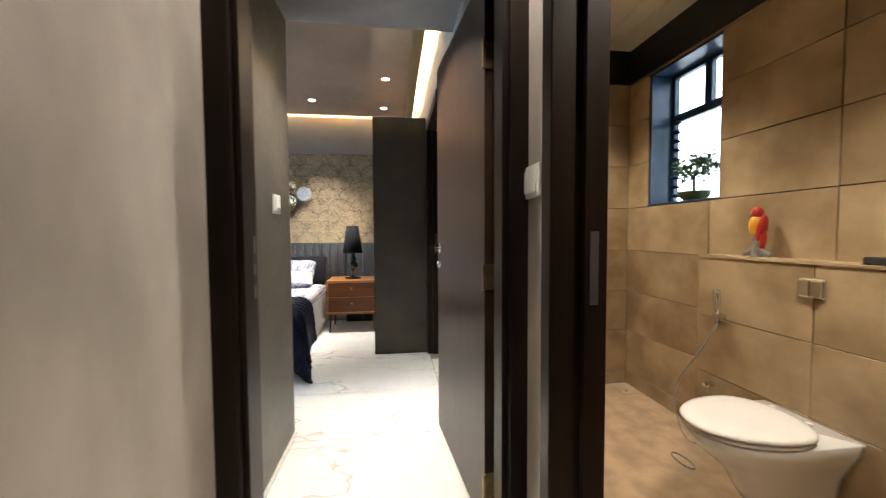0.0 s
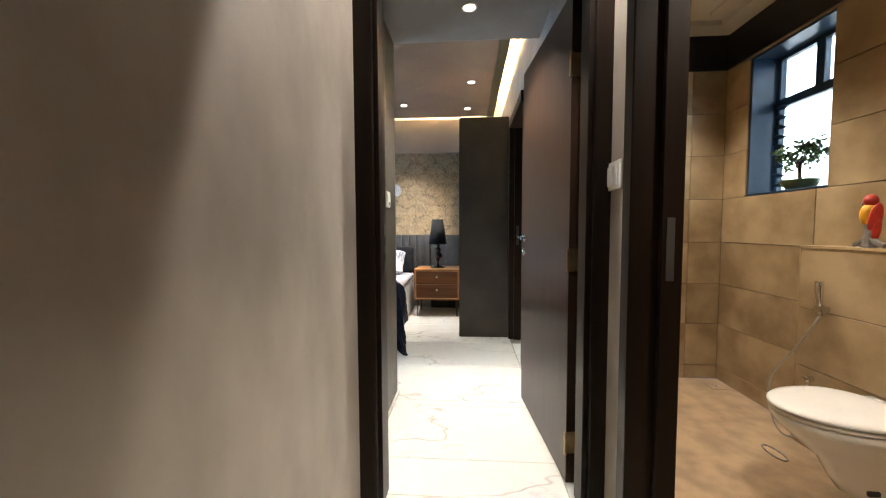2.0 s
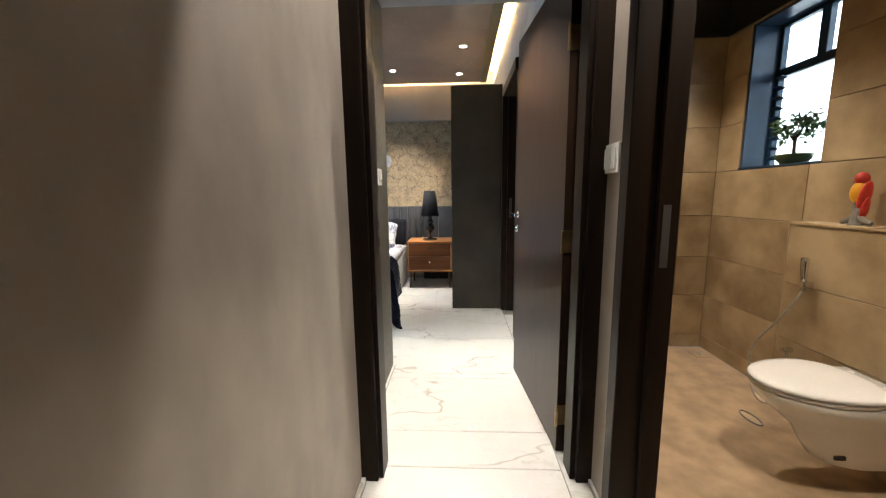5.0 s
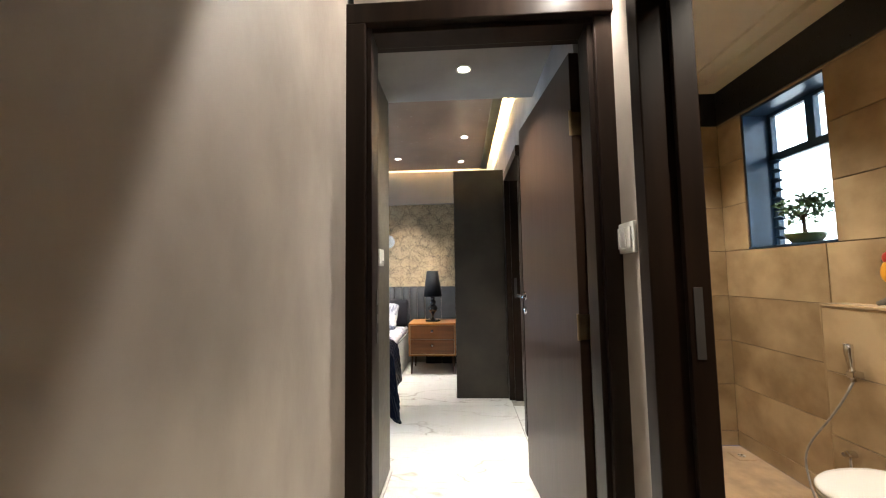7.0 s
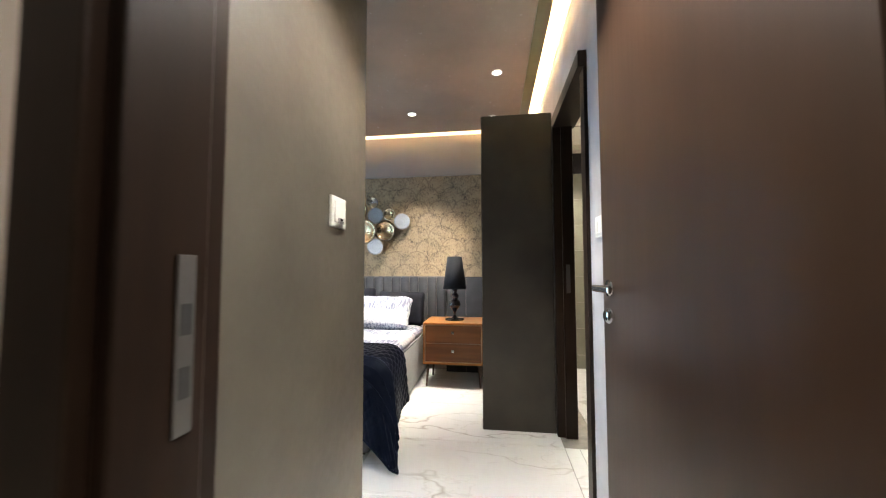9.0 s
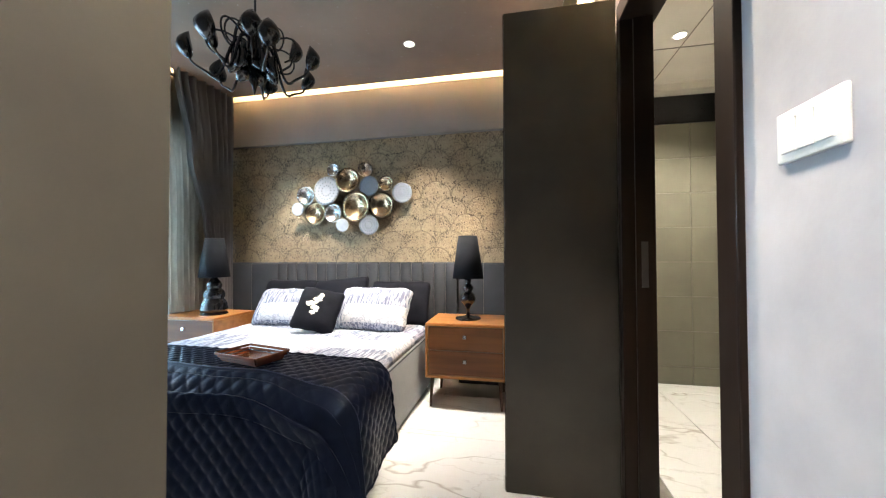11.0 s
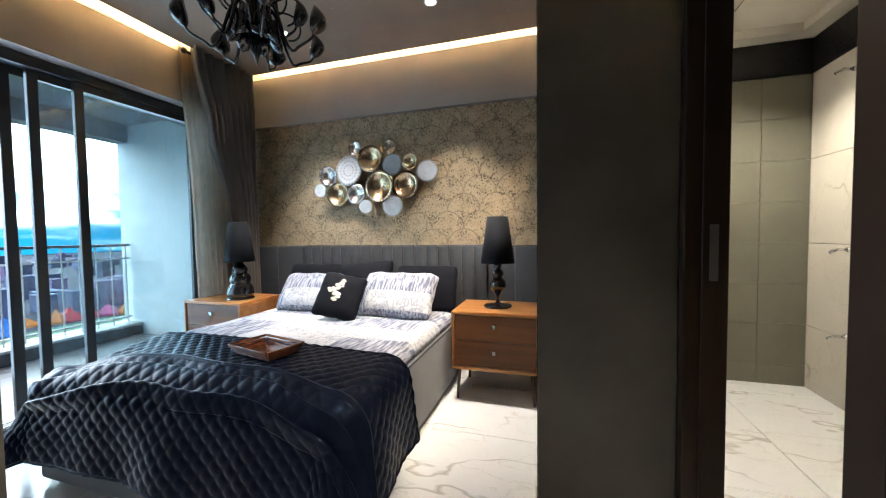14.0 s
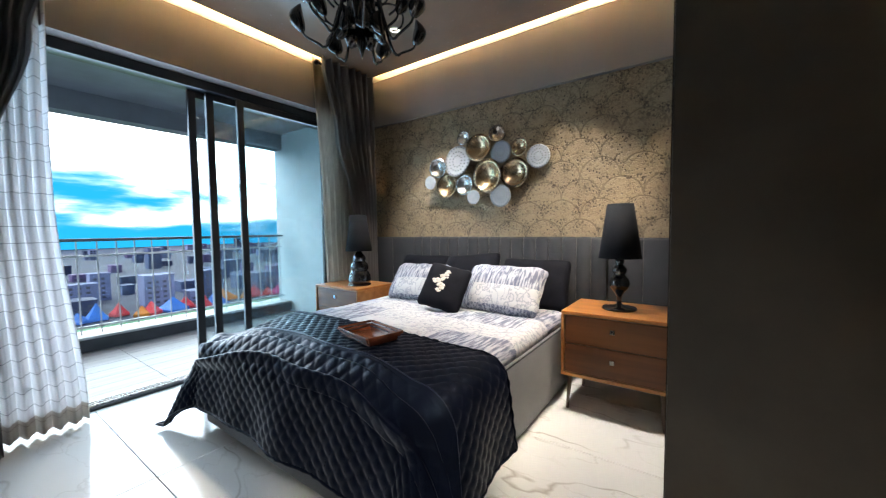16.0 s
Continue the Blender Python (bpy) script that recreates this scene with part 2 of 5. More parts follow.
DRAPE = mat("brown_grey_satin_drape", (0.18, 0.164, 0.158), 0.36, second=(0.135, 0.122, 0.118), scale=7, stretch=(1, 1, 0.2), sheen=0.2)
TRAY = wood("mahogany_tray", (0.15, 0.048, 0.020), (0.085, 0.026, 0.012), 0.25, along=0, coat=0.3)
BALC_WALL = mat("pale_exterior_plaster", (0.72, 0.80, 0.86), 0.8, second=(0.64, 0.72, 0.78), scale=5, bump=0.5, bump_scale=40)
# grey soffit paint, darkened further to carry the shade under the balcony roof
SOFFIT = mat("shaded_grey_soffit_paint", (0.16, 0.18, 0.21), 0.7, second=(0.13, 0.145, 0.17), scale=3, bump=0.1)
DECK = wood("grey_wood_look_tile", (0.22, 0.22, 0.235), (0.155, 0.155, 0.17), 0.35, along=1, scale=14)
RAIL = mat("pale_metal_rail", (0.50, 0.53, 0.56), 0.4, 0.2, scale=8)
RUBBER = mat("dark_rubber", (0.02, 0.02, 0.02), 0.7)
TERRACOTTA = mat("green_glazed_pot", (0.10, 0.14, 0.05), 0.3, second=(0.07, 0.10, 0.035), scale=12)
BARK = mat("bark", (0.08, 0.055, 0.035), 0.85, second=(0.05, 0.035, 0.022), scale=30, bump=0.5)
FOLIAGE = mat("foliage", (0.075, 0.14, 0.05), 0.4, second=(0.04, 0.085, 0.028), scale=20)
RED = mat("red_paint", (0.50, 0.035, 0.02), 0.5, second=(0.38, 0.022, 0.014), scale=25)
YELLOW = mat("yellow_paint", (0.72, 0.36, 0.02), 0.5, second=(0.62, 0.28, 0.014), scale=25)
GREY_STONE = mat("grey_driftwood", (0.20, 0.18, 0.16), 0.8, second=(0.13, 0.12, 0.105), scale=25, bump=0.4)
LAMP_ON = glow("lit_lamp_face", (1.0, 0.90, 0.74), 14.0)
LED = glow("lit_led_strip", (1.0, 0.68, 0.31), 150.0)


def glass_mat():
    m = bpy.data.materials.new("clear_glass")
    m.use_nodes = True
    nt = m.node_tree
    n, l = nt.nodes, nt.links
    n.remove(n["Principled BSDF"])
    tr, gl, mx, fr = n.new("ShaderNodeBsdfTransparent"), n.new("ShaderNodeBsdfGlossy"), n.new("ShaderNodeMixShader"), n.new("ShaderNodeLayerWeight")
    tr.inputs["Color"].default_value = (0.90, 0.95, 0.96, 1)
    gl.inputs["Roughness"].default_value = 0.02
    fr.inputs["Blend"].default_value = 0.12
    k = n.new("ShaderNodeMapRange")
    k.inputs["To Min"].default_value, k.inputs["To Max"].default_value = 0.03, 0.5
    l.new(fr.outputs["Facing"], k.inputs["Value"])
    l.new(k.outputs["Result"], mx.inputs["Fac"])
    l.new(tr.outputs["BSDF"], mx.inputs[1])
    l.new(gl.outputs["BSDF"], mx.inputs[2])
    l.new(mx.outputs["Shader"], n["Material Output"].inputs["Surface"])
    return m


GLASS = glass_mat()


def wallpaper_mat():
    """Metallic grey wallpaper with overlapping scallops and a flecked floral print."""
    m = bpy.data.materials.new("scalloped_silver_wallpaper")
    m.use_nodes = True
    nt = m.node_tree
    n, l = nt.nodes, nt.links
    b = n["Principled BSDF"]
    geo = n.new("ShaderNodeNewGeometry")
    sep = n.new("ShaderNodeSeparateXYZ")
    wob = n.new("ShaderNodeTexNoise")
    wob.inputs["Scale"].default_value = 5.0
    l.new(geo.outputs["Position"], wob.inputs["Vector"])
    off = n.new("ShaderNodeVectorMath")
    off.operation = "MULTIPLY_ADD"
    off.inputs[1].default_value = (0.025, 0.0, 0.025)
    l.new(wob.outputs["Color"], off.inputs[0])
    l.new(geo.outputs["Position"], off.inputs[2])
    l.new(off.outputs["Vector"], sep.inputs[0])
    u = math_node(n, l, "DIVIDE", sep.outputs["X"], 0.29)
    v = math_node(n, l, "DIVIDE", sep.outputs["Z"], 0.155)
    row = math_node(n, l, "FLOOR", v)
    shift = math_node(n, l, "MULTIPLY", math_node(n, l, "MODULO", row, 2.0), 0.5)
    fu = math_node(n, l, "SUBTRACT", math_node(n, l, "FRACT", math_node(n, l, "ADD", math_node(n, l, "ADD", u, shift), 100.0)), 0.5)
    fv = math_node(n, l, "MULTIPLY", math_node(n, l, "FRACT", v), 0.53)
    d = math_node(n, l, "SQRT", math_node(n, l, "ADD", math_node(n, l, "MULTIPLY", fu, fu), math_node(n, l, "MULTIPLY", fv, fv)))
    edge = n.new("ShaderNodeMapRange")
    edge.inputs["From Min"].default_value, edge.inputs["From Max"].default_value = 0.0, 0.030
    edge.inputs["To Min"].default_value, edge.inputs["To Max"].default_value = 1.0, 0.0
    l.new(math_node(n, l, "ABSOLUTE", math_node(n, l, "SUBTRACT", d, 0.50)), edge.inputs["Value"])
    # flecked petals with small dark seeds between them
    mp = n.new("ShaderNodeMapping")
    mp.inputs["Scale"].default_value = (1.0, 0.0, 0.75)
    l.new(off.outputs["Vector"], mp.inputs["Vector"])
    lines = n.new("ShaderNodeTexNoise")
    lines.inputs["Scale"].default_value, lines.inputs["Detail"].default_value, lines.inputs["Distortion"].default_value = 62.0, 2.0, 1.2
    l.new(mp.outputs["Vector"], lines.inputs["Vector"])
    petal = n.new("ShaderNodeMapRange")
    petal.inputs["From Min"].default_value, petal.inputs["From Max"].default_value = 0.49, 0.58
    petal.inputs["To Min"].default_value, petal.inputs["To Max"].default_value = 0.0, 0.65
    l.new(lines.outputs["Fac"], petal.inputs["Value"])
    seeds = n.new("ShaderNodeTexVoronoi")
    seeds.inputs["Scale"].default_value = 40.0
    l.new(mp.outputs["Vector"], seeds.inputs["Vector"])
    fleck = n.new("ShaderNodeMapRange")
    fleck.inputs["From Min"].default_value, fleck.inputs["From Max"].default_value = 0.16, 0.27
    fleck.inputs["To Min"].default_value, fleck.inputs["To Max"].default_value = 1.0, 0.0
    l.new(seeds.outputs["Distance"], fleck.inputs["Value"])
    some = n.new("ShaderNodeSeparateColor")
    l.new(seeds.outputs["Color"], some.inputs["Color"])
    fleck_on = math_node(n, l, "MULTIPLY", fleck.outputs["Result"], math_node(n, l, "GREATER_THAN", some.outputs["Red"], 0.45))
    gate = n.new("ShaderNodeTexNoise")
    gate.inputs["Scale"].default_value, gate.inputs["Detail"].default_value = 11.0, 3.0
    l.new(geo.outputs["Position"], gate.inputs["Vector"])
    gr = n.new("ShaderNodeMapRange")
    gr.inputs["From Min"].default_value, gr.inputs["From Max"].default_value = 0.36, 0.60
    l.new(gate.outputs["Fac"], gr.inputs["Value"])
    scale_tone = n.new("ShaderNodeMapRange")
    scale_tone.inputs["From Min"].default_value, scale_tone.inputs["From Max"].default_value = 0.15, 0.50
    scale_tone.inputs["To Min"].default_value, scale_tone.inputs["To Max"].default_value = 0.45, 1.0
    l.new(d, scale_tone.inputs["Value"])
    petals = math_node(n, l, "MULTIPLY", math_node(n, l, "MULTIPLY", petal.outputs["Result"], scale_tone.outputs["Result"]), math_node(n, l, "ADD", gr.outputs["Result"], 0.35))
    dark = math_node(n, l, "MAXIMUM", math_node(n, l, "MAXIMUM", fleck_on, petals), math_node(n, l, "MULTIPLY", edge.outputs["Result"], 0.6))
    dark = math_node(n, l, "MULTIPLY", dark, 0.95)
    c0 = mix_node(n, l, gate.outputs["Fac"], (0.39, 0.30, 0.19), (0.24, 0.175, 0.102))
    c1 = mix_node(n, l, dark, c0, (0.05, 0.036, 0.024))
    l.new(c1, b.inputs["Base Color"])
    b.inputs["Metallic"].default_value = 0.35
    b.inputs["Roughness"].default_value = 0.48
    bp = n.new("ShaderNodeBump")
    bp.inputs["Strength"].default_value, bp.inputs["Distance"].default_value = 0.8, 0.008
    bp.invert = True
    l.new(dark, bp.inputs["Height"])
    l.new(bp.outputs["Normal"], b.inputs["Normal"])
    return m


def sheet_mat(name, patch, streaked=0.42, scribbled=0.36):
    """White cotton printed with blue-grey patchwork blocks of streaks and scribbles."""
    m = bpy.data.materials.new(name)
    m.use_nodes = True
    nt = m.node_tree
    n, l = nt.nodes, nt.links
    b = n["Principled BSDF"]
    tc = n.new("ShaderNodeTexCoord")
    co = tc.outputs["Object"]
    sep = n.new("ShaderNodeSeparateXYZ")
    l.new(co, sep.inputs[0])
    a = math_node(n, l, "FLOOR", math_node(n, l, "DIVIDE", sep.outputs["X"], patch))
    c = math_node(n, l, "FLOOR", math_node(n, l, "DIVIDE", sep.outputs["Y"], patch * 0.72))
    comb = n.new("ShaderNodeCombineXYZ")
    l.new(a, comb.inputs[0])
    l.new(c, comb.inputs[1])
    wn_ = n.new("ShaderNodeTexWhiteNoise")
    wn_.noise_dimensions = "3D"
    l.new(comb.outputs[0], wn_.inputs["Vector"])
    st = n.new("ShaderNodeMapping")
    st.inputs["Scale"].default_value = (1.0, 0.12, 1.0)
    l.new(co, st.inputs["Vector"])
    streak = n.new("ShaderNodeTexNoise")
    streak.inputs["Scale"].default_value, streak.inputs["Detail"].default_value = 70.0, 5.0
    l.new(st.outputs["Vector"], streak.inputs["Vector"])
    sr = n.new("ShaderNodeMapRange")
    sr.inputs["From Min"].default_value, sr.inputs["From Max"].default_value = 0.42, 0.58
    l.new(streak.outputs["Fac"], sr.inputs["Value"])
    scrib = n.new("ShaderNodeTexNoise")
    scrib.inputs["Scale"].default_value, scrib.inputs["Detail"].default_value = 20.0, 2.0
    l.new(co, scrib.inputs["Vector"])
    line = n.new("ShaderNodeMapRange")
    line.inputs["From Min"].default_value, line.inputs["From Max"].default_value = 0.0, 0.055
    line.inputs["To Min"].default_value, line.inputs["To Max"].default_value = 1.0, 0.0
    l.new(math_node(n, l, "ABSOLUTE", math_node(n, l, "SUBTRACT", scrib.outputs["Fac"], 0.5)), line.inputs["Value"])
    is_streak = math_node(n, l, "GREATER_THAN", wn_.outputs["Value"], streaked)
    is_scrib = math_node(n, l, "LESS_THAN", wn_.outputs["Value"], scribbled)
    white = (0.39, 0.39, 0.41)
    c_st = mix_node(n, l, sr.outputs["Result"], (0.33, 0.34, 0.385), (0.085, 0.095, 0.145))
    c_sc = mix_node(n, l, math_node(n, l, "MULTIPLY", line.outputs["Result"], 0.8), white, (0.17, 0.18, 0.22))
    pale = mix_node(n, l, math_node(n, l, "MULTIPLY", sr.outputs["Result"], 0.25), white, (0.36, 0.37, 0.40))
    r1 = mix_node(n, l, is_streak, pale, c_st)
    r2 = mix_node(n, l, is_scrib, r1, c_sc)
    l.new(r2, b.inputs["Base Color"])
    b.inputs["Roughness"].default_value = 0.75
    return m


def plaid_sheer(name, pale, line):
    """Thin white curtain cloth with a grey window-pane check."""
    m = bpy.data.materials.new(name)
    m.use_nodes = True
    nt = m.node_tree
    n, l = nt.nodes, nt.links
    b = n["Principled BSDF"]
    at = n.new("ShaderNodeUVMap")
    sep = n.new("ShaderNodeSeparateXYZ")
    l.new(at.outputs["UV"], sep.inputs[0])
    fac = None
    for ax, step, width, weight in (("X", 0.26, 0.04, 0.25), ("Y", 0.092, 0.06, 0.85)):
        f = math_node(n, l, "FRACT", math_node(n, l, "DIVIDE", sep.outputs[ax], step))
        k = math_node(n, l, "MULTIPLY", math_node(n, l, "LESS_THAN", f, width), weight)
        fac = k if fac is None else math_node(n, l, "MAXIMUM", fac, k)
    col = mix_node(n, l, math_node(n, l, "MULTIPLY", fac, 0.7), pale, line)
    col = mix_node(n, l, math_node(n, l, "MULTIPLY", math_node(n, l, "LESS_THAN", sep.outputs["Y"], 0.12), 0.6), col, (0.36, 0.29, 0.22))
    l.new(col, b.inputs["Base Color"])
    b.inputs["Roughness"].default_value = 0.8
    tl = n.new("ShaderNodeBsdfTranslucent")
    l.new(col, tl.inputs["Color"])
    mx = n.new("ShaderNodeMixShader")
    mx.inputs["Fac"].default_value = 0.6
    l.new(b.outputs["BSDF"], mx.inputs[1])
    l.new(tl.outputs["BSDF"], mx.inputs[2])
    l.new(mx.outputs["Shader"], n["Material Output"].inputs["Surface"])
    return m


def let_light_through(m, share, colour):
    """Cloth that passes a share of the light that falls on its far side."""
    n, l = m.node_tree.nodes, m.node_tree.links
    tl, mx = n.new("ShaderNodeBsdfTranslucent"), n.new("ShaderNodeMixShader")
    tl.inputs["Color"].default_value = (*colour, 1)
    mx.inputs["Fac"].default_value = share
    l.new(n["Principled BSDF"].outputs["BSDF"], mx.inputs[1])
    l.new(tl.outputs["BSDF"], mx.inputs[2])
    l.new(mx.outputs["Shader"], n["Material Output"].inputs["Surface"])


let_light_through(DRAPE, 0.4, (0.42, 0.40, 0.39))
WALLPAPER = wallpaper_mat()
SHEET = sheet_mat("patchwork_print_cotton", 0.34)
PILLOW_PRINT = sheet_mat("patchwork_print_pillowcase", 0.21, 0.26, 0.26)
SHEER = plaid_sheer("white_checked_sheer", (0.84, 0.83, 0.83), (0.25, 0.24, 0.25))
BROWN_SHEER = mat("brown_flecked_sheer", (0.34, 0.27, 0.20), 0.8, second=(0.13, 0.10, 0.075), scale=26, detail=4, stretch=(1, 1, 0.35))
let_light_through(BROWN_SHEER, 0.65, (0.62, 0.54, 0.47))

# ---- mesh helpers ----


def finish(name, bm, material, parent=None, label="", smooth=False):
    me = bpy.data.meshes.new(name)
    bmesh.ops.recalc_face_normals(bm, faces=bm.faces)
    bm.to_mesh(me)
    bm.free()
    if smooth:
        for p in me.polygons:
            p.use_smooth = True
    for k in material if isinstance(material, (list, tuple)) else (material,):
        me.materials.append(k)
    ob = new(name, me)
    if parent:
        ob.parent = parent
    if label:
        ob["label"] = label
    return ob


def part(name, bm, material, parent, label="", smooth=False):
    return finish(name, bm, material, parent, label, smooth)


def thing(name, label, category, x=0, y=0, z=0, rz=0, group=""):
    ob = new(name)
    ob.empty_display_size = 0.1
    ob.matrix_world = pose(x, y, z, 0, 0, rz)
    return tagged(ob, label, category, group)


def add_box(bm, x0, x1, y0, y1, z0, z1, bevel=0.0, seg=2):
    r = bmesh.ops.create_cube(bm, size=1)
    bmesh.ops.scale(bm, vec=(x1 - x0, y1 - y0, z1 - z0), verts=r["verts"])
    bmesh.ops.translate(bm, vec=((x0 + x1) / 2, (y0 + y1) / 2, (z0 + z1) / 2), verts=r["verts"])
    if bevel:
        es = list({e for v in r["verts"] for e in v.link_edges})
        bmesh.ops.bevel(bm, geom=es, offset=bevel, segments=seg, affect="EDGES", profile=0.5)
    return bm


def box(x0, x1, y0, y1, z0, z1, bevel=0.0, seg=2):
    return add_box(bmesh.new(), x0, x1, y0, y1, z0, z1, bevel, seg)


def lathe(profile, steps=32, cap=True):
    """Turned solid about z from (radius, height) pairs."""
    bm = bmesh.new()
    rings = []
    for r, z in profile:
        rings.append([bm.verts.new((r * math.cos(2 * math.pi * i / steps), r * math.sin(2 * math.pi * i / steps), z)) for i in range(steps)])
    for a, b in zip(rings, rings[1:]):
        for i in range(steps):
            j = (i + 1) % steps
            bm.faces.new((a[i], a[j], b[j], b[i]))
    if cap:
        bm.faces.new(rings[0][::-1])
        bm.faces.new(rings[-1])
    return bm


def tube(points, radius, steps=8, bm=None):
    """Round bar along points; radius may be a number or a list."""
    bm = bm or bmesh.new()
    pts = [Vector(p) for p in points]
    rad = radius if isinstance(radius, (list, tuple)) else [radius] * len(pts)
    rings = []
    side = None
    for i, p in enumerate(pts):
        d = (pts[min(i + 1, len(pts) - 1)] - pts[max(i - 1, 0)]).normalized()
        if side is None:
            side = d.orthogonal().normalized()
        side = (side - d * side.dot(d)).normalized()
        up = d.cross(side)
        rings.append([bm.verts.new(p + (side * math.cos(2 * math.pi * k / steps) + up * math.sin(2 * math.pi * k / steps)) * rad[i]) for k in range(steps)])
    for a, b in zip(rings, rings[1:]):
        for k in range(steps):
            j = (k + 1) % steps
            bm.faces.new((a[k], a[j], b[j], b[k]))
    bm.faces.new(rings[0][::-1])
    bm.faces.new(rings[-1])
    return bm


def curve(p0, p1, p2, p3, n=16):
    a, b, c, d = (Vector(p) for p in (p0, p1, p2, p3))
    return [a * (1 - t) ** 3 + b * 3 * t * (1 - t) ** 2 + c * 3 * t * t * (1 - t) + d * t ** 3 for t in (i / n for i in range(n + 1))]


def moved(bm, m):
    bmesh.ops.transform(bm, matrix=m, verts=bm.verts)
    return bm


def structure(name, bm, material, label, category="wall"):
    return tagged(finish(name, bm, material), label, category, kind="structure")


def wall(name, x0, x1, y0, y1, z0, z1, material, label):
    return structure(name, box(x0, x1, y0, y1, z0, z1), material, label)


def walls(name, boxes, material, label, category="wall"):
    bm = bmesh.new()
    for b in boxes:
        add_box(bm, *b)
    return structure(name, bm, material, label, category)


def flat_piece(name, w, h, d, bevel):
    """Slab mesh of w x h, d thick, lying in local x and y, its face at z = 0, with chamfered face edges."""
    bm = bmesh.new()
    x, y, c = w / 2, h / 2, bevel
    lo = [bm.verts.new(p) for p in ((-x, -y, -d), (x, -y, -d), (x, y, -d), (-x, y, -d))]
    mi = [bm.verts.new(p) for p in ((-x, -y, -c), (x, -y, -c), (x, y, -c), (-x, y, -c))]
    hi = [bm.verts.new(p) for p in ((c - x, c - y, 0), (x - c, c - y, 0), (x - c, y - c, 0), (c - x, y - c, 0))]
    for a, b in ((lo, mi), (mi, hi)):
        for i in range(4):
            j = (i + 1) % 4
            bm.faces.new((a[i], a[j], b[j], b[i]))
    bm.faces.new(hi)
    bm.faces.new(lo[::-1])
    me = bpy.data.meshes.new(name)
    bm.to_mesh(me)
    bm.free()
    return me


PIECE_CACHE = {}


def piece(name, parent, w, h, d, m, material, bevel=0.0015):
    key = (name, round(w, 3), round(h, 3), round(d, 3), material.name)
    if key not in PIECE_CACHE:
        me = flat_piece(name, w, h, d, bevel)
        me.materials.append(material)
        PIECE_CACHE[key] = me
    ob = new(name, PIECE_CACHE[key])
    ob.parent = parent
    ob.matrix_world = m
    return ob


def clip_rects(rect, holes):
    out = [rect]
    for h in holes:
        nxt = []
        for a0, a1, b0, b1 in out:
            if h[1] <= a0 or h[0] >= a1 or h[3] <= b0 or h[2] >= b1:
                nxt.append((a0, a1, b0, b1))
                continue
            if h[2] > b0:
                nxt.append((a0, a1, b0, h[2]))
            if h[3] < b1:
                nxt.append((a0, a1, h[3], b1))
            lo, hi = max(b0, h[2]), min(b1, h[3])
            if h[0] > a0:
                nxt.append((a0, h[0], lo, hi))
            if h[1] < a1:
                nxt.append((h[1], a1, lo, hi))
        out = nxt
    return [r for r in out if r[1] - r[0] > 0.012 and r[3] - r[2] > 0.012]


def tile_field(parent, name, place, a_joints, b_joints, material, gap=0.004, thick=0.008, holes=(), shift=0.0):
    """Lays tiles between the joints; place(a, b) gives the pose of a tile's face centre. Every other row is shifted."""
    for k, (b0, b1) in enumerate(zip(b_joints, b_joints[1:])):
        js = list(a_joints)
        if shift and k % 2:
            js = [js[0]] + [j + shift for j in js[:-1]] + [js[-1]]
        for a0, a1 in zip(js, js[1:]):
            for r in clip_rects((a0, a1, b0, b1), holes):
                w, h = r[1] - r[0] - gap, r[3] - r[2] - gap
                if w > 0.01 and h > 0.01:
                    piece(name, parent, w, h, thick, place((r[0] + r[1]) / 2, (r[2] + r[3]) / 2), material)


# ---- structure: corridor, passage, bedroom ----
CZ, UZ = 2.76, 2.92          # hung ceiling, slab above the cove
wall("wall_corridor_left", -0.42, -0.258, -1.70, 1.225, 0, 2.55, PLASTER, "taupe textured plaster corridor wall")
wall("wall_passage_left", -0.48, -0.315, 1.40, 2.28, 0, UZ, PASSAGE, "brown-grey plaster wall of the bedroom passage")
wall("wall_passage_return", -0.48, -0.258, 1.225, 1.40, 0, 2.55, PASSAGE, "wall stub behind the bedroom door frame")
wall("wall_bedroom_near", -3.20, -0.48, 2.10, 2.28, 0, UZ, BEAM, "mauve-grey painted bedroom wall")
wall("wall_corridor_right", 0.735, 0.87, 1.045, 1.42, 0, 2.55, PLASTER, "taupe plaster wall between two door frames")
walls("wall_corridor_right_near", [(0.735, 0.87, -1.70, 0.165, 0, 2.55), (0.735, 0.87, 0.165, 1.045, 2.20, 2.55)], PLASTER, "taupe plaster corridor wall around the bathroom door")
wall("wall_corridor_end", -0.40, 0.87, -1.85, -1.70, 0, 2.55, PLASTER, "taupe plaster wall closing the corridor")
walls("wall_over_bedroom_door", [(-0.235, 0.735, 1.225, 1.40, 2.28, 2.55)], PLASTER, "plaster over the bedroom door")
walls("wall_passage_right", [(0.655, 0.76, 1.42, 2.80, 0, UZ), (0.655, 0.76, 2.80, 3.66, 2.27, UZ), (0.655, 0.76, 3.66, 5.43, 0, UZ)], LILAC,
      "pale grey plaster wall around the second bathroom door")
wall("wall_bedroom_head", -3.20, 0.655, 5.20, 5.40, 0, UZ, BEAM, "mauve-grey bedroom wall behind the bed")
wall("wallpaper_panel", -3.05, 0.095, 5.196, 5.2, 1.07, 2.285, WALLPAPER, "silver-grey scalloped metallic wallpaper")
wall("beam_head", -3.05, 0.655, 5.155, 5.2, 2.285, UZ, BEAM, "mauve-grey painted beam over the bed wall")
walls("wall_balcony_side", [(-3.15, -2.90, 2.28, 5.20, 2.34, UZ), (-3.15, -2.95, 4.95, 5.20, 0, 2.34), (-3.15, -2.95, 2.28, 2.36, 0, 2.34)], BEAM,
      "mauve-grey beam over the balcony doors")
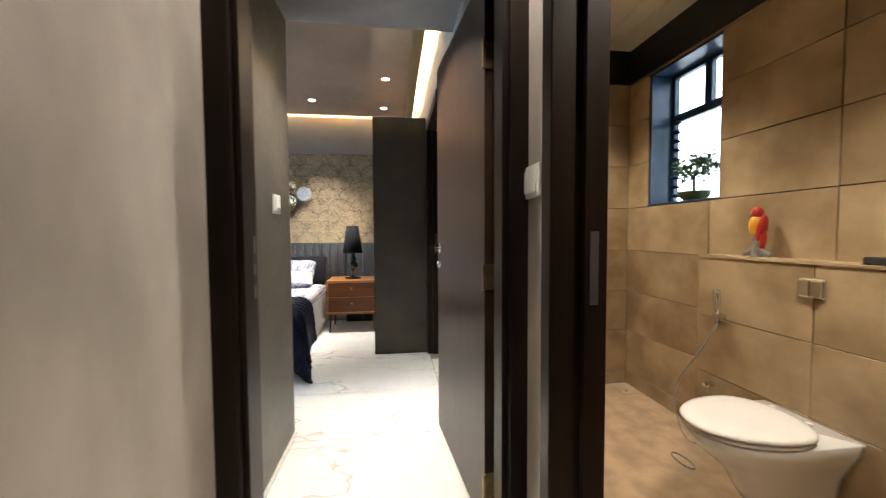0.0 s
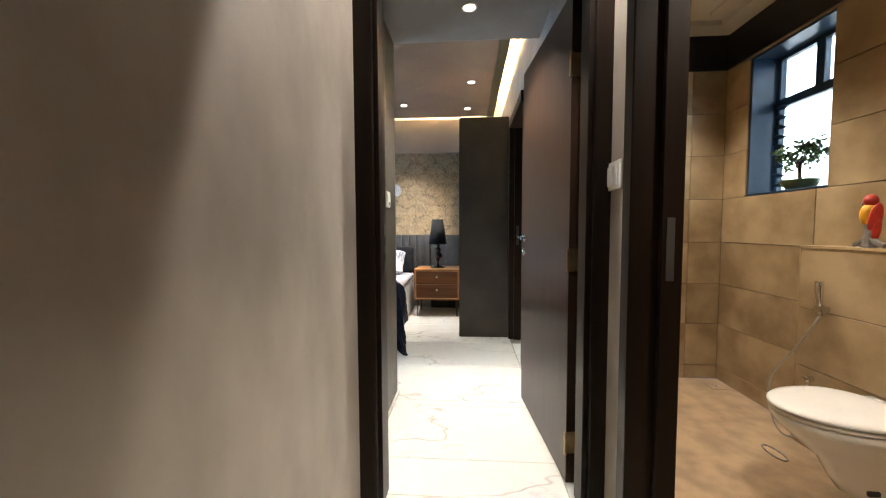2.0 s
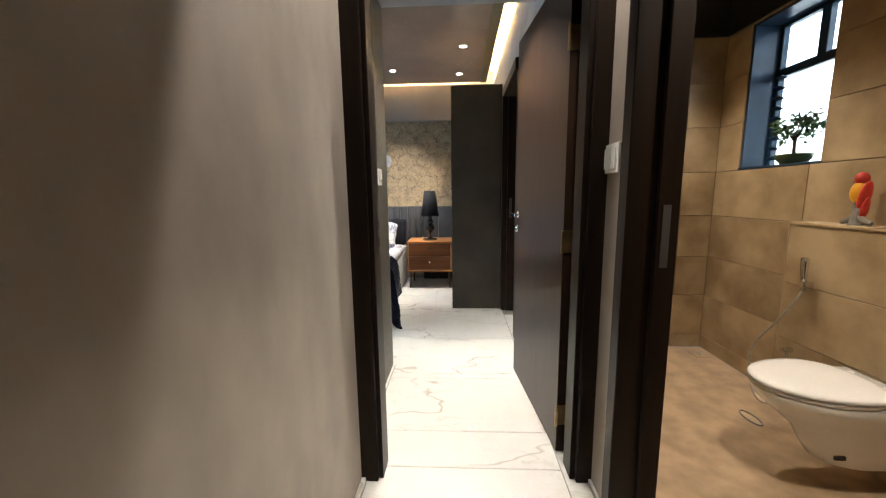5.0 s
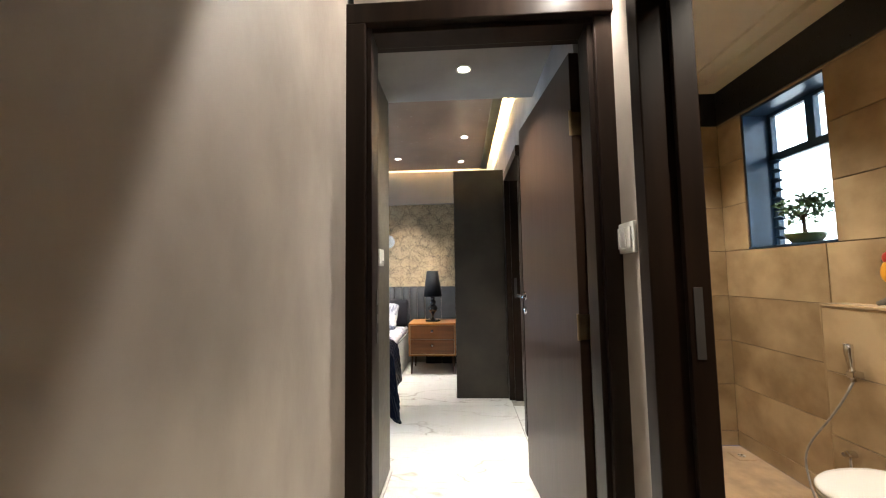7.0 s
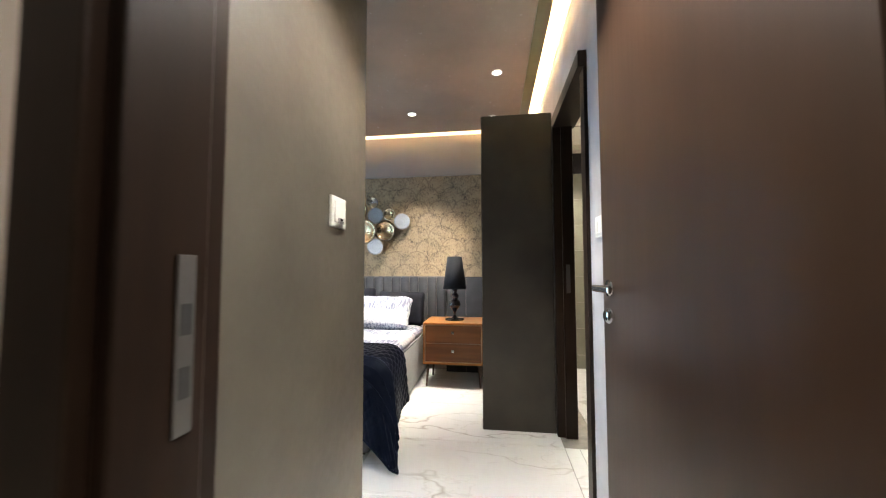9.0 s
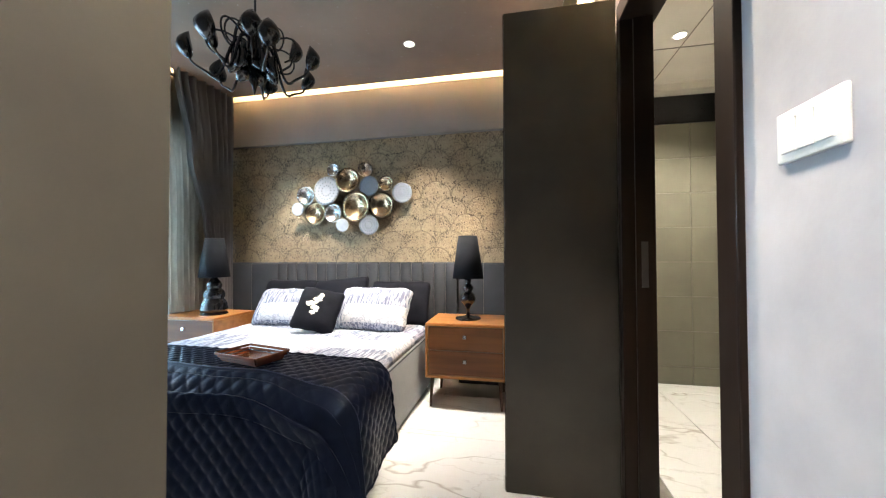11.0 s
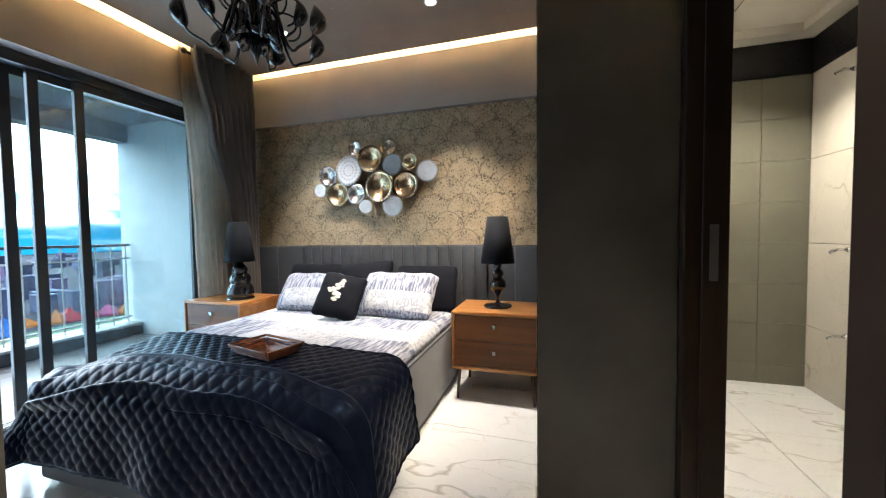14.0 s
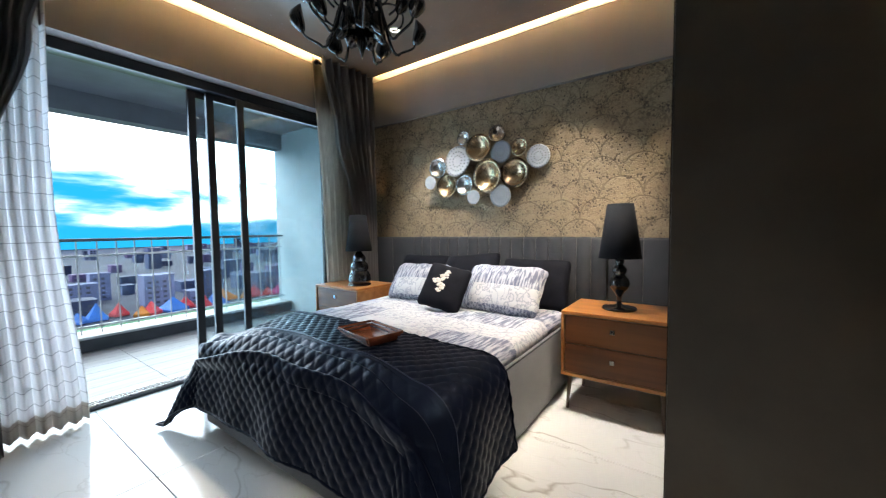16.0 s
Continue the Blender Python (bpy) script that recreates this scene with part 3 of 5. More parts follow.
structure("ceiling_corridor", box(-0.40, 0.87, -1.85, 1.40, 2.50, 2.62), CEIL_GREY, "pale grey corridor ceiling", "ceiling")
structure("ceiling_passage", box(-0.315, 0.655, 1.40, 2.28, 2.42, 2.55), CEIL_GREY, "pale grey passage ceiling", "ceiling")
wall("beam_passage_front", -0.48, 0.655, 2.20, 2.28, 2.55, UZ, BEAM, "mauve-grey drop beam at the passage end")
structure("ceiling_bedroom", box(-2.74, 0.54, 2.42, 5.04, CZ, CZ + 0.05, 0.004), CEIL_BROWN, "satin brown hung bedroom ceiling", "ceiling")
structure("ceiling_slab", box(-3.2, 0.76, 2.10, 5.40, UZ, UZ + 0.1), WHITE_PAINT, "white ceiling slab above the cove", "ceiling")
# added white strips over the beams that reflect more LED light
walls("trim_cove_reflector", [(-2.89, 0.65, 5.149, 5.154, CZ + 0.004, UZ), (-2.899, -2.894, 2.29, 5.148, CZ + 0.004, UZ), (0.649, 0.654, 2.29, 5.148, CZ + 0.004, UZ)], WHITE_PAINT, "white strips added in the cove to bounce the LED light", "trim")
# added olive strip, coloured like the dim recess beside the right cove
structure("ceiling_shade_strip", box(0.455, 0.543, 2.43, 5.03, CZ - 0.012, CZ - 0.001), mat("olive_recess_shade", (0.16, 0.125, 0.06), 0.4, scale=4), "olive strip standing in for the dim cove recess", "trim")
# LED strips lying on the back of the hung ceiling
for nm, b in (("cove_light_far", (-2.70, 0.41, 4.995, 5.015)), ("cove_light_side", (-2.715, -2.695, 2.46, 4.98)), ("cove_light_right", (0.505, 0.525, 2.46, 4.98))):
    tagged(finish("cove_light", box(*b, CZ + 0.05, CZ + 0.062), LED), "warm LED strip glowing in the ceiling cove", "light strip", "cove lights")
# skirting profile
for nm, b in (("baseboard_corridor", (-0.258, -0.238, -1.70, 1.205, 0.0, 0.022)), ("baseboard_passage", (-0.315, -0.300, 1.42, 2.28, 0.0, 0.022)),
              ("baseboard_right", (0.723, 0.735, 1.05, 1.23, 0.0, 0.022)), ("baseboard_partition", (0.083, 0.095, 3.68, 5.10, 0.0, 0.07))):
    structure(nm, box(*b, 0.002), MARBLE, "thin white marble skirting", "skirting")


def door_frame(name, label, jambs, head, lip):
    """Dark frame: two jambs, head and planted stop strips."""
    root = tagged(new(name), label, "door frame", kind="structure")
    for b in jambs:
        part("jamb", box(*b, 0.004), VENEER, root)
    part("head", box(*head, 0.004), VENEER, root)
    for b in lip:
        part("stop", box(*b, 0.003), VENEER, root)
    return root


df = door_frame("door_frame_bedroom", "dark espresso wood door frame of the bedroom",
                [(-0.288, -0.186, 1.205, 1.385, 0, 2.205), (0.672, 0.742, 1.225, 1.405, 0, 2.205)], (-0.288, 0.742, 1.205, 1.40, 2.205, 2.285),
                [(-0.186, -0.166, 1.225, 1.335, 0, 2.20), (0.650, 0.672, 1.245, 1.345, 0, 2.20), (-0.186, 0.672, 1.235, 1.335, 2.182, 2.203)])
bm = box(-0.1655, -0.163, 1.290, 1.315, 0.99, 1.19, 0.001)
part("strike_plate", bm, DULL_STEEL, df, "worn steel strike plate")
for zz in (1.03, 1.10):
    part("latch_hole", box(-0.1632, -0.1622, 1.295, 1.310, zz, zz + 0.035), RUBBER, df)
db = door_frame("door_frame_bathroom", "dark espresso wood bathroom door frame",
                [(0.705, 0.862, 0.985, 1.048, 0, 2.14), (0.715, 0.862, 0.165, 0.228, 0, 2.14)], (0.705, 0.862, 0.165, 1.048, 2.14, 2.22),
                [(0.795, 0.862, 0.968, 0.985, 0, 2.135)])
part("strike_plate", box(0.810, 0.835, 0.9655, 0.968, 1.0, 1.2, 0.001), DULL_STEEL, db, "dull steel strike plate")
dt = door_frame("door_frame_second_bathroom", "dark espresso wood frame of the second bathroom door",
                [(0.638, 0.772, 2.80, 2.885, 0, 2.20), (0.612, 0.745, 3.605, 3.658, 0, 2.20)], (0.612, 0.772, 2.80, 3.658, 2.20, 2.285),
                [(0.665, 0.745, 3.588, 3.605, 0, 2.195)])
part("strike_plate", box(0.685, 0.712, 3.585, 3.588, 1.0, 1.2, 0.001), DULL_STEEL, dt, "dull steel strike plate")


def door_leaf():
    """Bedroom door, opened flat along the passage wall; local x runs from hinge to lock edge."""
    W = 0.845
    root = thing("door", "dark brown wooden door standing open against the passage wall", "door", 0.632, 1.412, 0.008, 95.4)
    part("panel", box(0, W, -0.042, 0, 0, 2.17, 0.002), LEAF, root)
    y0 = 0.0
    h = part("lever_handle", moved(lathe([(0.026, 0), (0.026, 0.008), (0.011, 0.010), (0.011, 0.045), (0.0, 0.045)], 24, False), pose(W - 0.06, y0, 1.10, -90)), CHROME, root, "polished chrome lever handle", True)
    part("lever", box(W - 0.160, W - 0.030, 0.036, 0.050, 1.089, 1.111, 0.004, 2), CHROME, h)
    k = part("lock_rose", moved(lathe([(0.026, 0), (0.026, 0.008), (0.020, 0.018), (0.0, 0.018)], 24, False), pose(W - 0.06, y0, 1.01, -90)), CHROME, root, "chrome lock rose", True)
    part("key_slot", box(W - 0.064, W - 0.056, 0.018, 0.0195, 1.0, 1.02), RUBBER, k)
    part("lock_plate", box(W, W + 0.0015, -0.032, -0.010, 0.95, 1.16), STEEL, root)
    for z in (0.19, 1.02, 1.86):
        hg = part("hinge", box(-0.004, 0.0, -0.044, 0.003, z - 0.05, z + 0.05, 0.001), BRASS, root, "worn brass hinge")
        part("knuckle", moved(lathe([(0.007, -0.052), (0.007, 0.052)], 12), pose(-0.008, 0.006, z)), BRASS, hg)
    return root


door_leaf()
# hinge leaves let into the frame
for z in (0.16, 0.98, 1.83):
    part("hinge_leaf", box(0.668, 0.6715, 1.345, 1.40, z - 0.05, z + 0.05, 0.0008), BRASS, df, "worn brass hinge leaf")


def switch_plate(label, x, y, z, face, w, rockers, h=0.085):
    """Wall switch; face +1 looks along +x, -1 along -x."""
    root = thing("light_switch", label, "switch", x, y, z, 90 if face > 0 else -90, "light switches")
    part("plate", box(-w / 2, w / 2, -0.010, 0, -h / 2, h / 2, 0.003), SWITCH, root)
    rw = (w - 0.03) / rockers
    for i in range(rockers):
        x0 = -w / 2 + 0.015 + rw * i
        part("rocker", box(x0 + 0.002, x0 + rw - 0.002, -0.0145, -0.009, -h / 2 + 0.016, h / 2 - 0.016, 0.0015), SWITCH, root)
    return root


s1 = switch_plate("white plastic light switch with one grey rocker", -0.315, 2.022, 1.352, 1, 0.105, 1, 0.098)
part("indicator", box(-0.018, 0.030, -0.0165, -0.0142, -0.035, -0.018), STEEL, s1, "grey label strip")
switch_plate("white plastic switch plate beside the bathroom frame", 0.735, 1.190, 1.362, -1, 0.150, 3, 0.105)
switch_plate("white plastic switch plate beside the second bathroom door", 0.655, 2.605, 1.360, -1, 0.15, 3, 0.095)


def downlight(x, y, z, r=0.045, group="ceiling downlights"):
    root = thing("downlight", "small round lit recessed ceiling downlight", "ceiling lamp", x, y, z, 0, group)
    part("trim_ring", lathe([(r * 0.72, -0.001), (r * 0.78, -0.006), (r, -0.004), (r, 0.0)], 24, False), WHITE_PAINT, root, "", True)
    part("lens", lathe([(0.0005, -0.002), (r * 0.72, -0.002)], 24, False), LAMP_ON, root, "glowing lens")


DOWN = [(0.22, 3.82, CZ), (0.18, 4.68, CZ), (-0.64, 4.50, CZ), (-1.86, 4.50, CZ), (0.195, 1.912, 2.42)]
for p in DOWN:
    downlight(*p)
spot("bedroom_downlight", 0.22, 3.82, CZ - 0.02, 250, WARM, 108, 0.5)
spot("bedroom_downlight", 0.18, 4.68, CZ - 0.02, 120, WARM, 66, 0.4)
spot("bedroom_downlight", -0.64, 4.50, CZ - 0.02, 330, NEUTRAL, 68, 0.9, 0.04, (-0.64, 4.67, CZ - 1.0))
spot("bedroom_downlight", -1.86, 4.50, CZ - 0.02, 370, NEUTRAL, 66, 0.9, 0.04, (-1.86, 4.67, CZ - 1.0))
spot("passage_downlight", 0.195, 1.912, 2.40, 130, NEUTRAL, 110, 0.6)
# added spot without a fixture; its cone edge draws the left wall's shadow line
spot("corridor_edge_spot", 0.60, 1.10, 2.44, 48, NEUTRAL, 148.4, 0.03, 0.03, (0.60 - 0.548, 1.10 + 0.701, 2.44 - 0.457))
spot("bathroom_downlight", 1.35, 2.15, 2.56, 92, BATH_WARM, 104, 0.6)
spot("bathroom_downlight", 1.30, 0.60, 2.56, 108, BATH_WARM, 104, 0.6)
spot("second_bathroom_downlight", 1.24, 4.55, 2.58, 150, (1.0, 0.92, 0.80), 130, 0.5)

# partition cupboard beside the bed
cup = thing("wardrobe_partition", "tall charcoal wardrobe side panel reaching above door height", "wardrobe", 0.35, 3.66, 0)
part("front_panel", box(-0.255, 0.262, 0.0, 0.03, 0.0, 2.335, 0.003), CHARCOAL, cup)
part("side_panel", box(-0.252, -0.232, 0.032, 1.535, 0.0, 2.33, 0.002), CHARCOAL, cup)
part("top_panel", box(-0.230, 0.262, 0.032, 1.535, 2.305, 2.33, 0.002), CHARCOAL, cup)
part("edge_trim", box(-0.259, -0.2555, 0.004, 0.026, 0.002, 2.33), VENEER, cup)

# ---- bathroom ----
BX, BY, BZ = 2.12, 2.69, 2.62
WIN = (1.885, 2.465, 1.385, 2.32)      # y0, y1, z0, z1 of the window opening
wb = walls("wall_bathroom_window", [(BX, BX + 0.22, -0.3, WIN[0], 0, BZ), (BX, BX + 0.22, WIN[1], BY + 0.15, 0, BZ), (BX, BX + 0.22, WIN[0], WIN[1], 0, WIN[2]),
                                    (BX, BX + 0.22, WIN[0], WIN[1], WIN[3], BZ)], BROWN_GROUT, "tan stone-tiled bathroom wall with a window")
wf = wall("wall_bathroom_far", 0.87, BX, BY, BY + 0.11, 0, BZ, BROWN_GROUT, "tan stone-tiled bathroom wall")
wn2 = wall("wall_bathroom_near", 0.87, BX, -0.45, -0.3, 0, BZ, BROWN_GROUT, "tan stone-tiled bathroom end wall")
wd = walls("wall_bathroom_door_side", [(0.862, 0.884, 1.05, BY, 0, BZ), (0.862, 0.884, -0.3, 0.165, 0, BZ), (0.862, 0.884, 0.165, 1.05, 2.2, BZ)], BTILE, "tan tiled wall beside the bathroom door")
structure("ceiling_bathroom", box(0.862, BX, -0.3, BY, BZ, BZ + 0.1), CREAM, "cream painted bathroom ceiling", "ceiling")
walls("ceiling_trim_bathroom", [(BX - 0.16, BX - 0.012, -0.3, BY - 0.012, BZ - 0.035, BZ), (0.884, BX - 0.16, BY - 0.16, BY - 0.012, BZ - 0.035, BZ),
                                (BX - 0.30, BX - 0.22, -0.3, BY - 0.25, BZ - 0.018, BZ)], CREAM, "stepped cream ceiling moulding", "trim")
walls("trim_black_band", [(BX - 0.016, BX, -0.3, BY - 0.016, 2.335, 2.585), (0.884, BX, BY - 0.016, BY, 2.335, 2.585)], BLACK_BAND, "glossy black band under the ceiling", "trim")
floor_b = structure("floor_bathroom", box(0.868, BX, -0.3, BY, -0.05, -0.004), BFLOOR, "mottled brown slate-look bathroom floor", "floor")
rows_b = [0.0, 0.105, 0.43, 0.74, 1.06, 1.385, 1.71, 2.02, 2.335]
tile_field(wb, "tile", lambda a, b: pose(BX - 0.008, a, b, 90, 0, -90), [-0.3, 0.1, 0.71, 1.325, 1.945, BY], rows_b, BTILE, holes=[WIN])
tile_field(wf, "tile", lambda a, b: pose(a, BY - 0.008, b, 90, 0, 0), [0.884, 1.27, 1.87, BX - 0.01], rows_b, BTILE)
# boxed-in cistern with a ledge
cis = structure("cistern_wall", box(1.985, BX - 0.009, 0.10, 1.862, 0, 1.062), BROWN_GROUT, "tiled low cistern wall behind the toilet", "wall")
tile_field(cis, "tile", lambda a, b: pose(1.977, a, b, 90, 0, -90), [0.10, 0.72, 1.30, 1.862], [0, 0.105, 0.43, 0.74, 1.062], BTILE)
piece("ledge_tile", cis, 1.76, 0.148, 0.012, pose(2.045, 0.981, 1.074, 0, 0, 90), BTILE)
piece("tile", cis, 0.135, 1.062, 0.008, pose(2.045, 1.870, 0.531, 90, 0, 180), BTILE)

win = tagged(new("window_1"), "dark-framed bathroom window with frosted panes", "window", kind="structure")
WX = BX + 0.165


def bar(a0, a1, b0, b1, name="frame_bar"):
    part(name, box(WX, WX + 0.04, a0, a1, b0, b1, 0.004), WIN_FRAME, win)


y0, y1, z0, z1 = WIN
bar(y0, y0 + 0.03, z0, z1)
bar(y1 - 0.035, y1, z0, z1)
bar(y0, y1, z0, z0 + 0.03)
bar(y0, y1, z1 - 0.035, z1)
bar(y0, y1, 1.975, 2.03, "transom")
bar(y0 + 0.245, y0 + 0.30, 2.02, z1, "mullion")
for a0, a1, b0, b1 in ((y0 + 0.03, y1 - 0.035, z0 + 0.03, 1.975), (y0 + 0.03, y0 + 0.245, 2.03, z1 - 0.035), (y0 + 0.30, y1 - 0.035, 2.03, z1 - 0.035)):
    pane = part("pane", box(WX + 0.016, WX + 0.022, a0, a1, b0, b1), GLASS, win)
    pane.visible_shadow = False
# dark reveal lining the opening, sky light carried in its blue colour
part("reveal", box(BX + 0.004, WX, y1 - 0.012, y1 - 0.001, z0, z1), WIN_FRAME, win)
part("reveal", box(BX + 0.004, WX, y0 + 0.001, y0 + 0.012, z0, z1), WIN_FRAME, win)
part("reveal", box(BX + 0.004, WX, y0 + 0.012, y1 - 0.012, z1 - 0.012, z1 - 0.001), WIN_FRAME, win)
part("sill", box(BX - 0.012, WX, y0 + 0.001, y1 - 0.001, z0 + 0.001, z0 + 0.014, 0.003), WIN_FRAME, win)
for i in range(9):
    z = z0 + 0.07 + i * 0.064
    part("louvre", moved(box(-0.02, 0.02, -0.03, 0.03, -0.003, 0.003), pose(WX - 0.02, y1 - 0.075, z, 0, 25)), WIN_FRAME, win)


def plant():
    root = thing("potted_plant", "small bonsai in a shallow green pot on the window sill", "plant", BX + 0.075, 2.145, 1.3995)
    part("pot", lathe([(0.045, 0), (0.062, 0.004), (0.085, 0.03), (0.092, 0.05), (0.096, 0.058), (0.086, 0.058), (0.08, 0.045)], 28), TERRACOTTA, root, "shallow glazed green pot", True)
    part("soil", lathe([(0.001, 0.047), (0.08, 0.047)], 20, False), BARK, root)
    rnd = random.Random(5)
    trunk = tube([(0, 0, 0.045), (0.006, 0.012, 0.09), (-0.006, -0.004, 0.14), (0.0, 0.004, 0.19)], [0.012, 0.010, 0.008, 0.005])
    ends = []
    for k in range(9):
        a = k * 0.7 + rnd.random() * 0.4
        r = 0.07 + rnd.random() * 0.07
        z = 0.16 + rnd.random() * 0.10
        e = Vector((math.cos(a) * r * 0.5, math.sin(a) * r, z))
        tube([(0, 0, 0.11 + rnd.random() * 0.06), e * 0.6 + Vector((0, 0, 0.07)), e], [0.005, 0.0035, 0.002], 6, trunk)
        ends.append(e)
    part("trunk", trunk, BARK, root, "", True)
    bm = bmesh.new()
    for e in ends:
        for i in range(26):
            c = e + Vector((rnd.gauss(0, 0.016), rnd.gauss(0, 0.026), rnd.gauss(0.0, 0.018)))
            m = Matrix.Translation(c) @ Euler((rnd.uniform(-1, 1), rnd.uniform(-1, 1), rnd.uniform(0, 6.3))).to_matrix().to_4x4()
            L, W = 0.046, 0.0115
            v = [bm.verts.new(m @ Vector(q)) for q in ((0, 0, 0), (L * 0.45, W, 0.003), (L, 0, -0.004), (L * 0.45, -W, 0.003))]
            bm.faces.new(v[:3])
            bm.faces.new((v[0], v[2], v[3]))
    part("leaves", bm, FOLIAGE, root)


plant()


def toilet():
    """Wall-hung bowl; local -x points away from the wall."""
    root = thing("toilet", "white wall-hung toilet with closed seat lid", "toilet", 1.976, 1.30, 0.04)

    def outline(L, W, n=40, back=0.0):
        pts = []
        half = n // 2
        for i in range(half):
            a = math.pi * i / (half - 1)
            pts.append((-L * 0.5 - L * 0.5 * math.sin(a), W * math.cos(a)))
        for i in range(half // 2):
            pts.append((-L * 0.5 + (L * 0.5 - back) * (i + 1) / (half // 2), -W))
        for i in range(half // 2):
            pts.append((-back - (L * 0.5 - back) * i / (half // 2), W))
        return pts

    def shell(levels):
        bm = bmesh.new()
        rings = []
        for L, W, z, back in levels:
            rings.append([bm.verts.new((x, y, z)) for x, y in outline(L, W, 40, back)])
        for a, b in zip(rings, rings[1:]):
            for i in range(40):
                j = (i + 1) % 40
                bm.faces.new((a[i], a[j], b[j], b[i]))
        bm.faces.new(rings[0][::-1])
        bm.faces.new(rings[-1])
        return bm

    part("bowl", shell([(0.24, 0.085, 0.06, 0), (0.29, 0.10, 0.07, 0), (0.33, 0.105, 0.13, 0), (0.37, 0.115, 0.20, 0), (0.45, 0.145, 0.27, 0), (0.52, 0.174, 0.33, 0), (0.545, 0.183, 0.375, 0),
                        (0.54, 0.180, 0.382, 0)]), PORCELAIN, root, "", True)
    def egg(levels):
        """Oval slab: long rounded front, blunter rounded back, centred where it is widest."""
        bm = bmesh.new()
        rings = []
        for grow, z in levels:
            ring = []
            for i in range(44):
                a = 2 * math.pi * i / 44
                c, q = math.cos(a), math.sin(a)
                reach = 0.275 if c > 0 else 0.165
                k = abs(c) ** (1.0 if c > 0 else 0.8) * (1 if c > 0 else -1)
                ring.append(bm.verts.new((-0.272 - k * (reach + grow), q * (0.185 + grow), z)))
            rings.append(ring)
        for a, b in zip(rings, rings[1:]):
            for i in range(44):
                j = (i + 1) % 44
                bm.faces.new((a[i], a[j], b[j], b[i]))
        bm.faces.new(rings[0][::-1])
        bm.faces.new(rings[-1])
        return bm

    part("seat", egg([(-0.006, 0.3835), (0.0, 0.387), (0.0, 0.396), (-0.005, 0.399)]), SEAT_PLASTIC, root, "", True)
    part("lid", egg([(-0.004, 0.4015), (0.003, 0.405), (0.003, 0.413), (-0.004, 0.420), (-0.03, 0.4255), (-0.09, 0.4285), (-0.15, 0.4295)]), SEAT_PLASTIC, root, "", True)
    for y in (-0.07, 0.07):
        part("hinge_cap", moved(lathe([(0.012, 0), (0.012, 0.03), (0.0, 0.034)], 12, False), pose(-0.095, y, 0.382)), SEAT_PLASTIC, root)
    part("badge", box(-0.335, -0.295, -0.148, -0.139, 0.150, 0.166), RUBBER, root, "small dark badge bar")


toilet()

fl = thing("flush_plate", "square chrome flush button plate on the tiled wall", "flush plate", 1.977, 1.305, 0.965)
part("plate", box(-0.010, 0, -0.048, 0.048, -0.042, 0.042, 0.006), CHROME, fl)
for y in (-0.023, 0.023):
    part("button", box(-0.022, -0.010, y - 0.021, y + 0.021, -0.036, 0.036, 0.006), CHROME, fl)

hs = thing("health_faucet", "chrome bidet hand spray with a steel hose hanging on the wall", "hand spray", 1.977, 1.70, 0.80)
part("spray_head", tube([(-0.045, 0, 0.10), (-0.045, 0, 0.06), (-0.040, 0, 0.0), (-0.035, 0, -0.07)], [0.017, 0.017, 0.012, 0.011], 12), CHROME, hs, "", True)
part("holder", box(-0.05, 0.0, -0.016, 0.016, -0.055, -0.025, 0.004), CHROME, hs)
part("hose", tube(curve((-0.035, 0, -0.07), (-0.06, 0.12, -0.36), (-0.12, 0.20, -0.40), (-0.14, 0.15, -0.54), 14) +
                  curve((-0.14, 0.15, -0.54), (-0.16, 0.10, -0.68), (-0.20, 0.0, -0.72), (-0.16, -0.06, -0.66), 12)[1:] +
                  curve((-0.16, -0.06, -0.66), (-0.12, -0.10, -0.60), (-0.05, 0.04, -0.58), (-0.02, 0.06, -0.42), 12)[1:], 0.0048), HOSE, hs, "braided steel hose", True)
part("hose_coil", tube([(-0.20 + 0.03 * math.cos(a), 0.02 + 0.07 * math.sin(a), -0.798) for a in (i * math.pi / 14 for i in range(29))], 0.0048), HOSE, hs, "loop of hose lying on the floor", True)
part("angle_valve", moved(lathe([(0.016, 0), (0.016, 0.03), (0.010, 0.032), (0.010, 0.05)], 12), pose(0, 0.06, -0.42, 0, -90)), CHROME, hs)

dr = thing("floor_drain", "small square steel floor drain", "drain", 2.02, 2.54, -0.004)
part("frame", box(-0.055, 0.055, -0.055, 0.055, 0.0, 0.004, 0.001), BFLOOR, dr)
part("grate", moved(lathe([(0.022, 0.004), (0.022, 0.008), (0.006, 0.011), (0.0005, 0.011)], 20, False), pose(0, 0, 0)), STEEL, dr)
ch = thing("chrome_soap_dish", "small dark dispenser on the cistern ledge", "dispenser", 2.03, 1.135, 1.0745)
part("body", box(-0.035, 0.035, -0.03, 0.03, 0.0, 0.028, 0.006), RUBBER, ch)


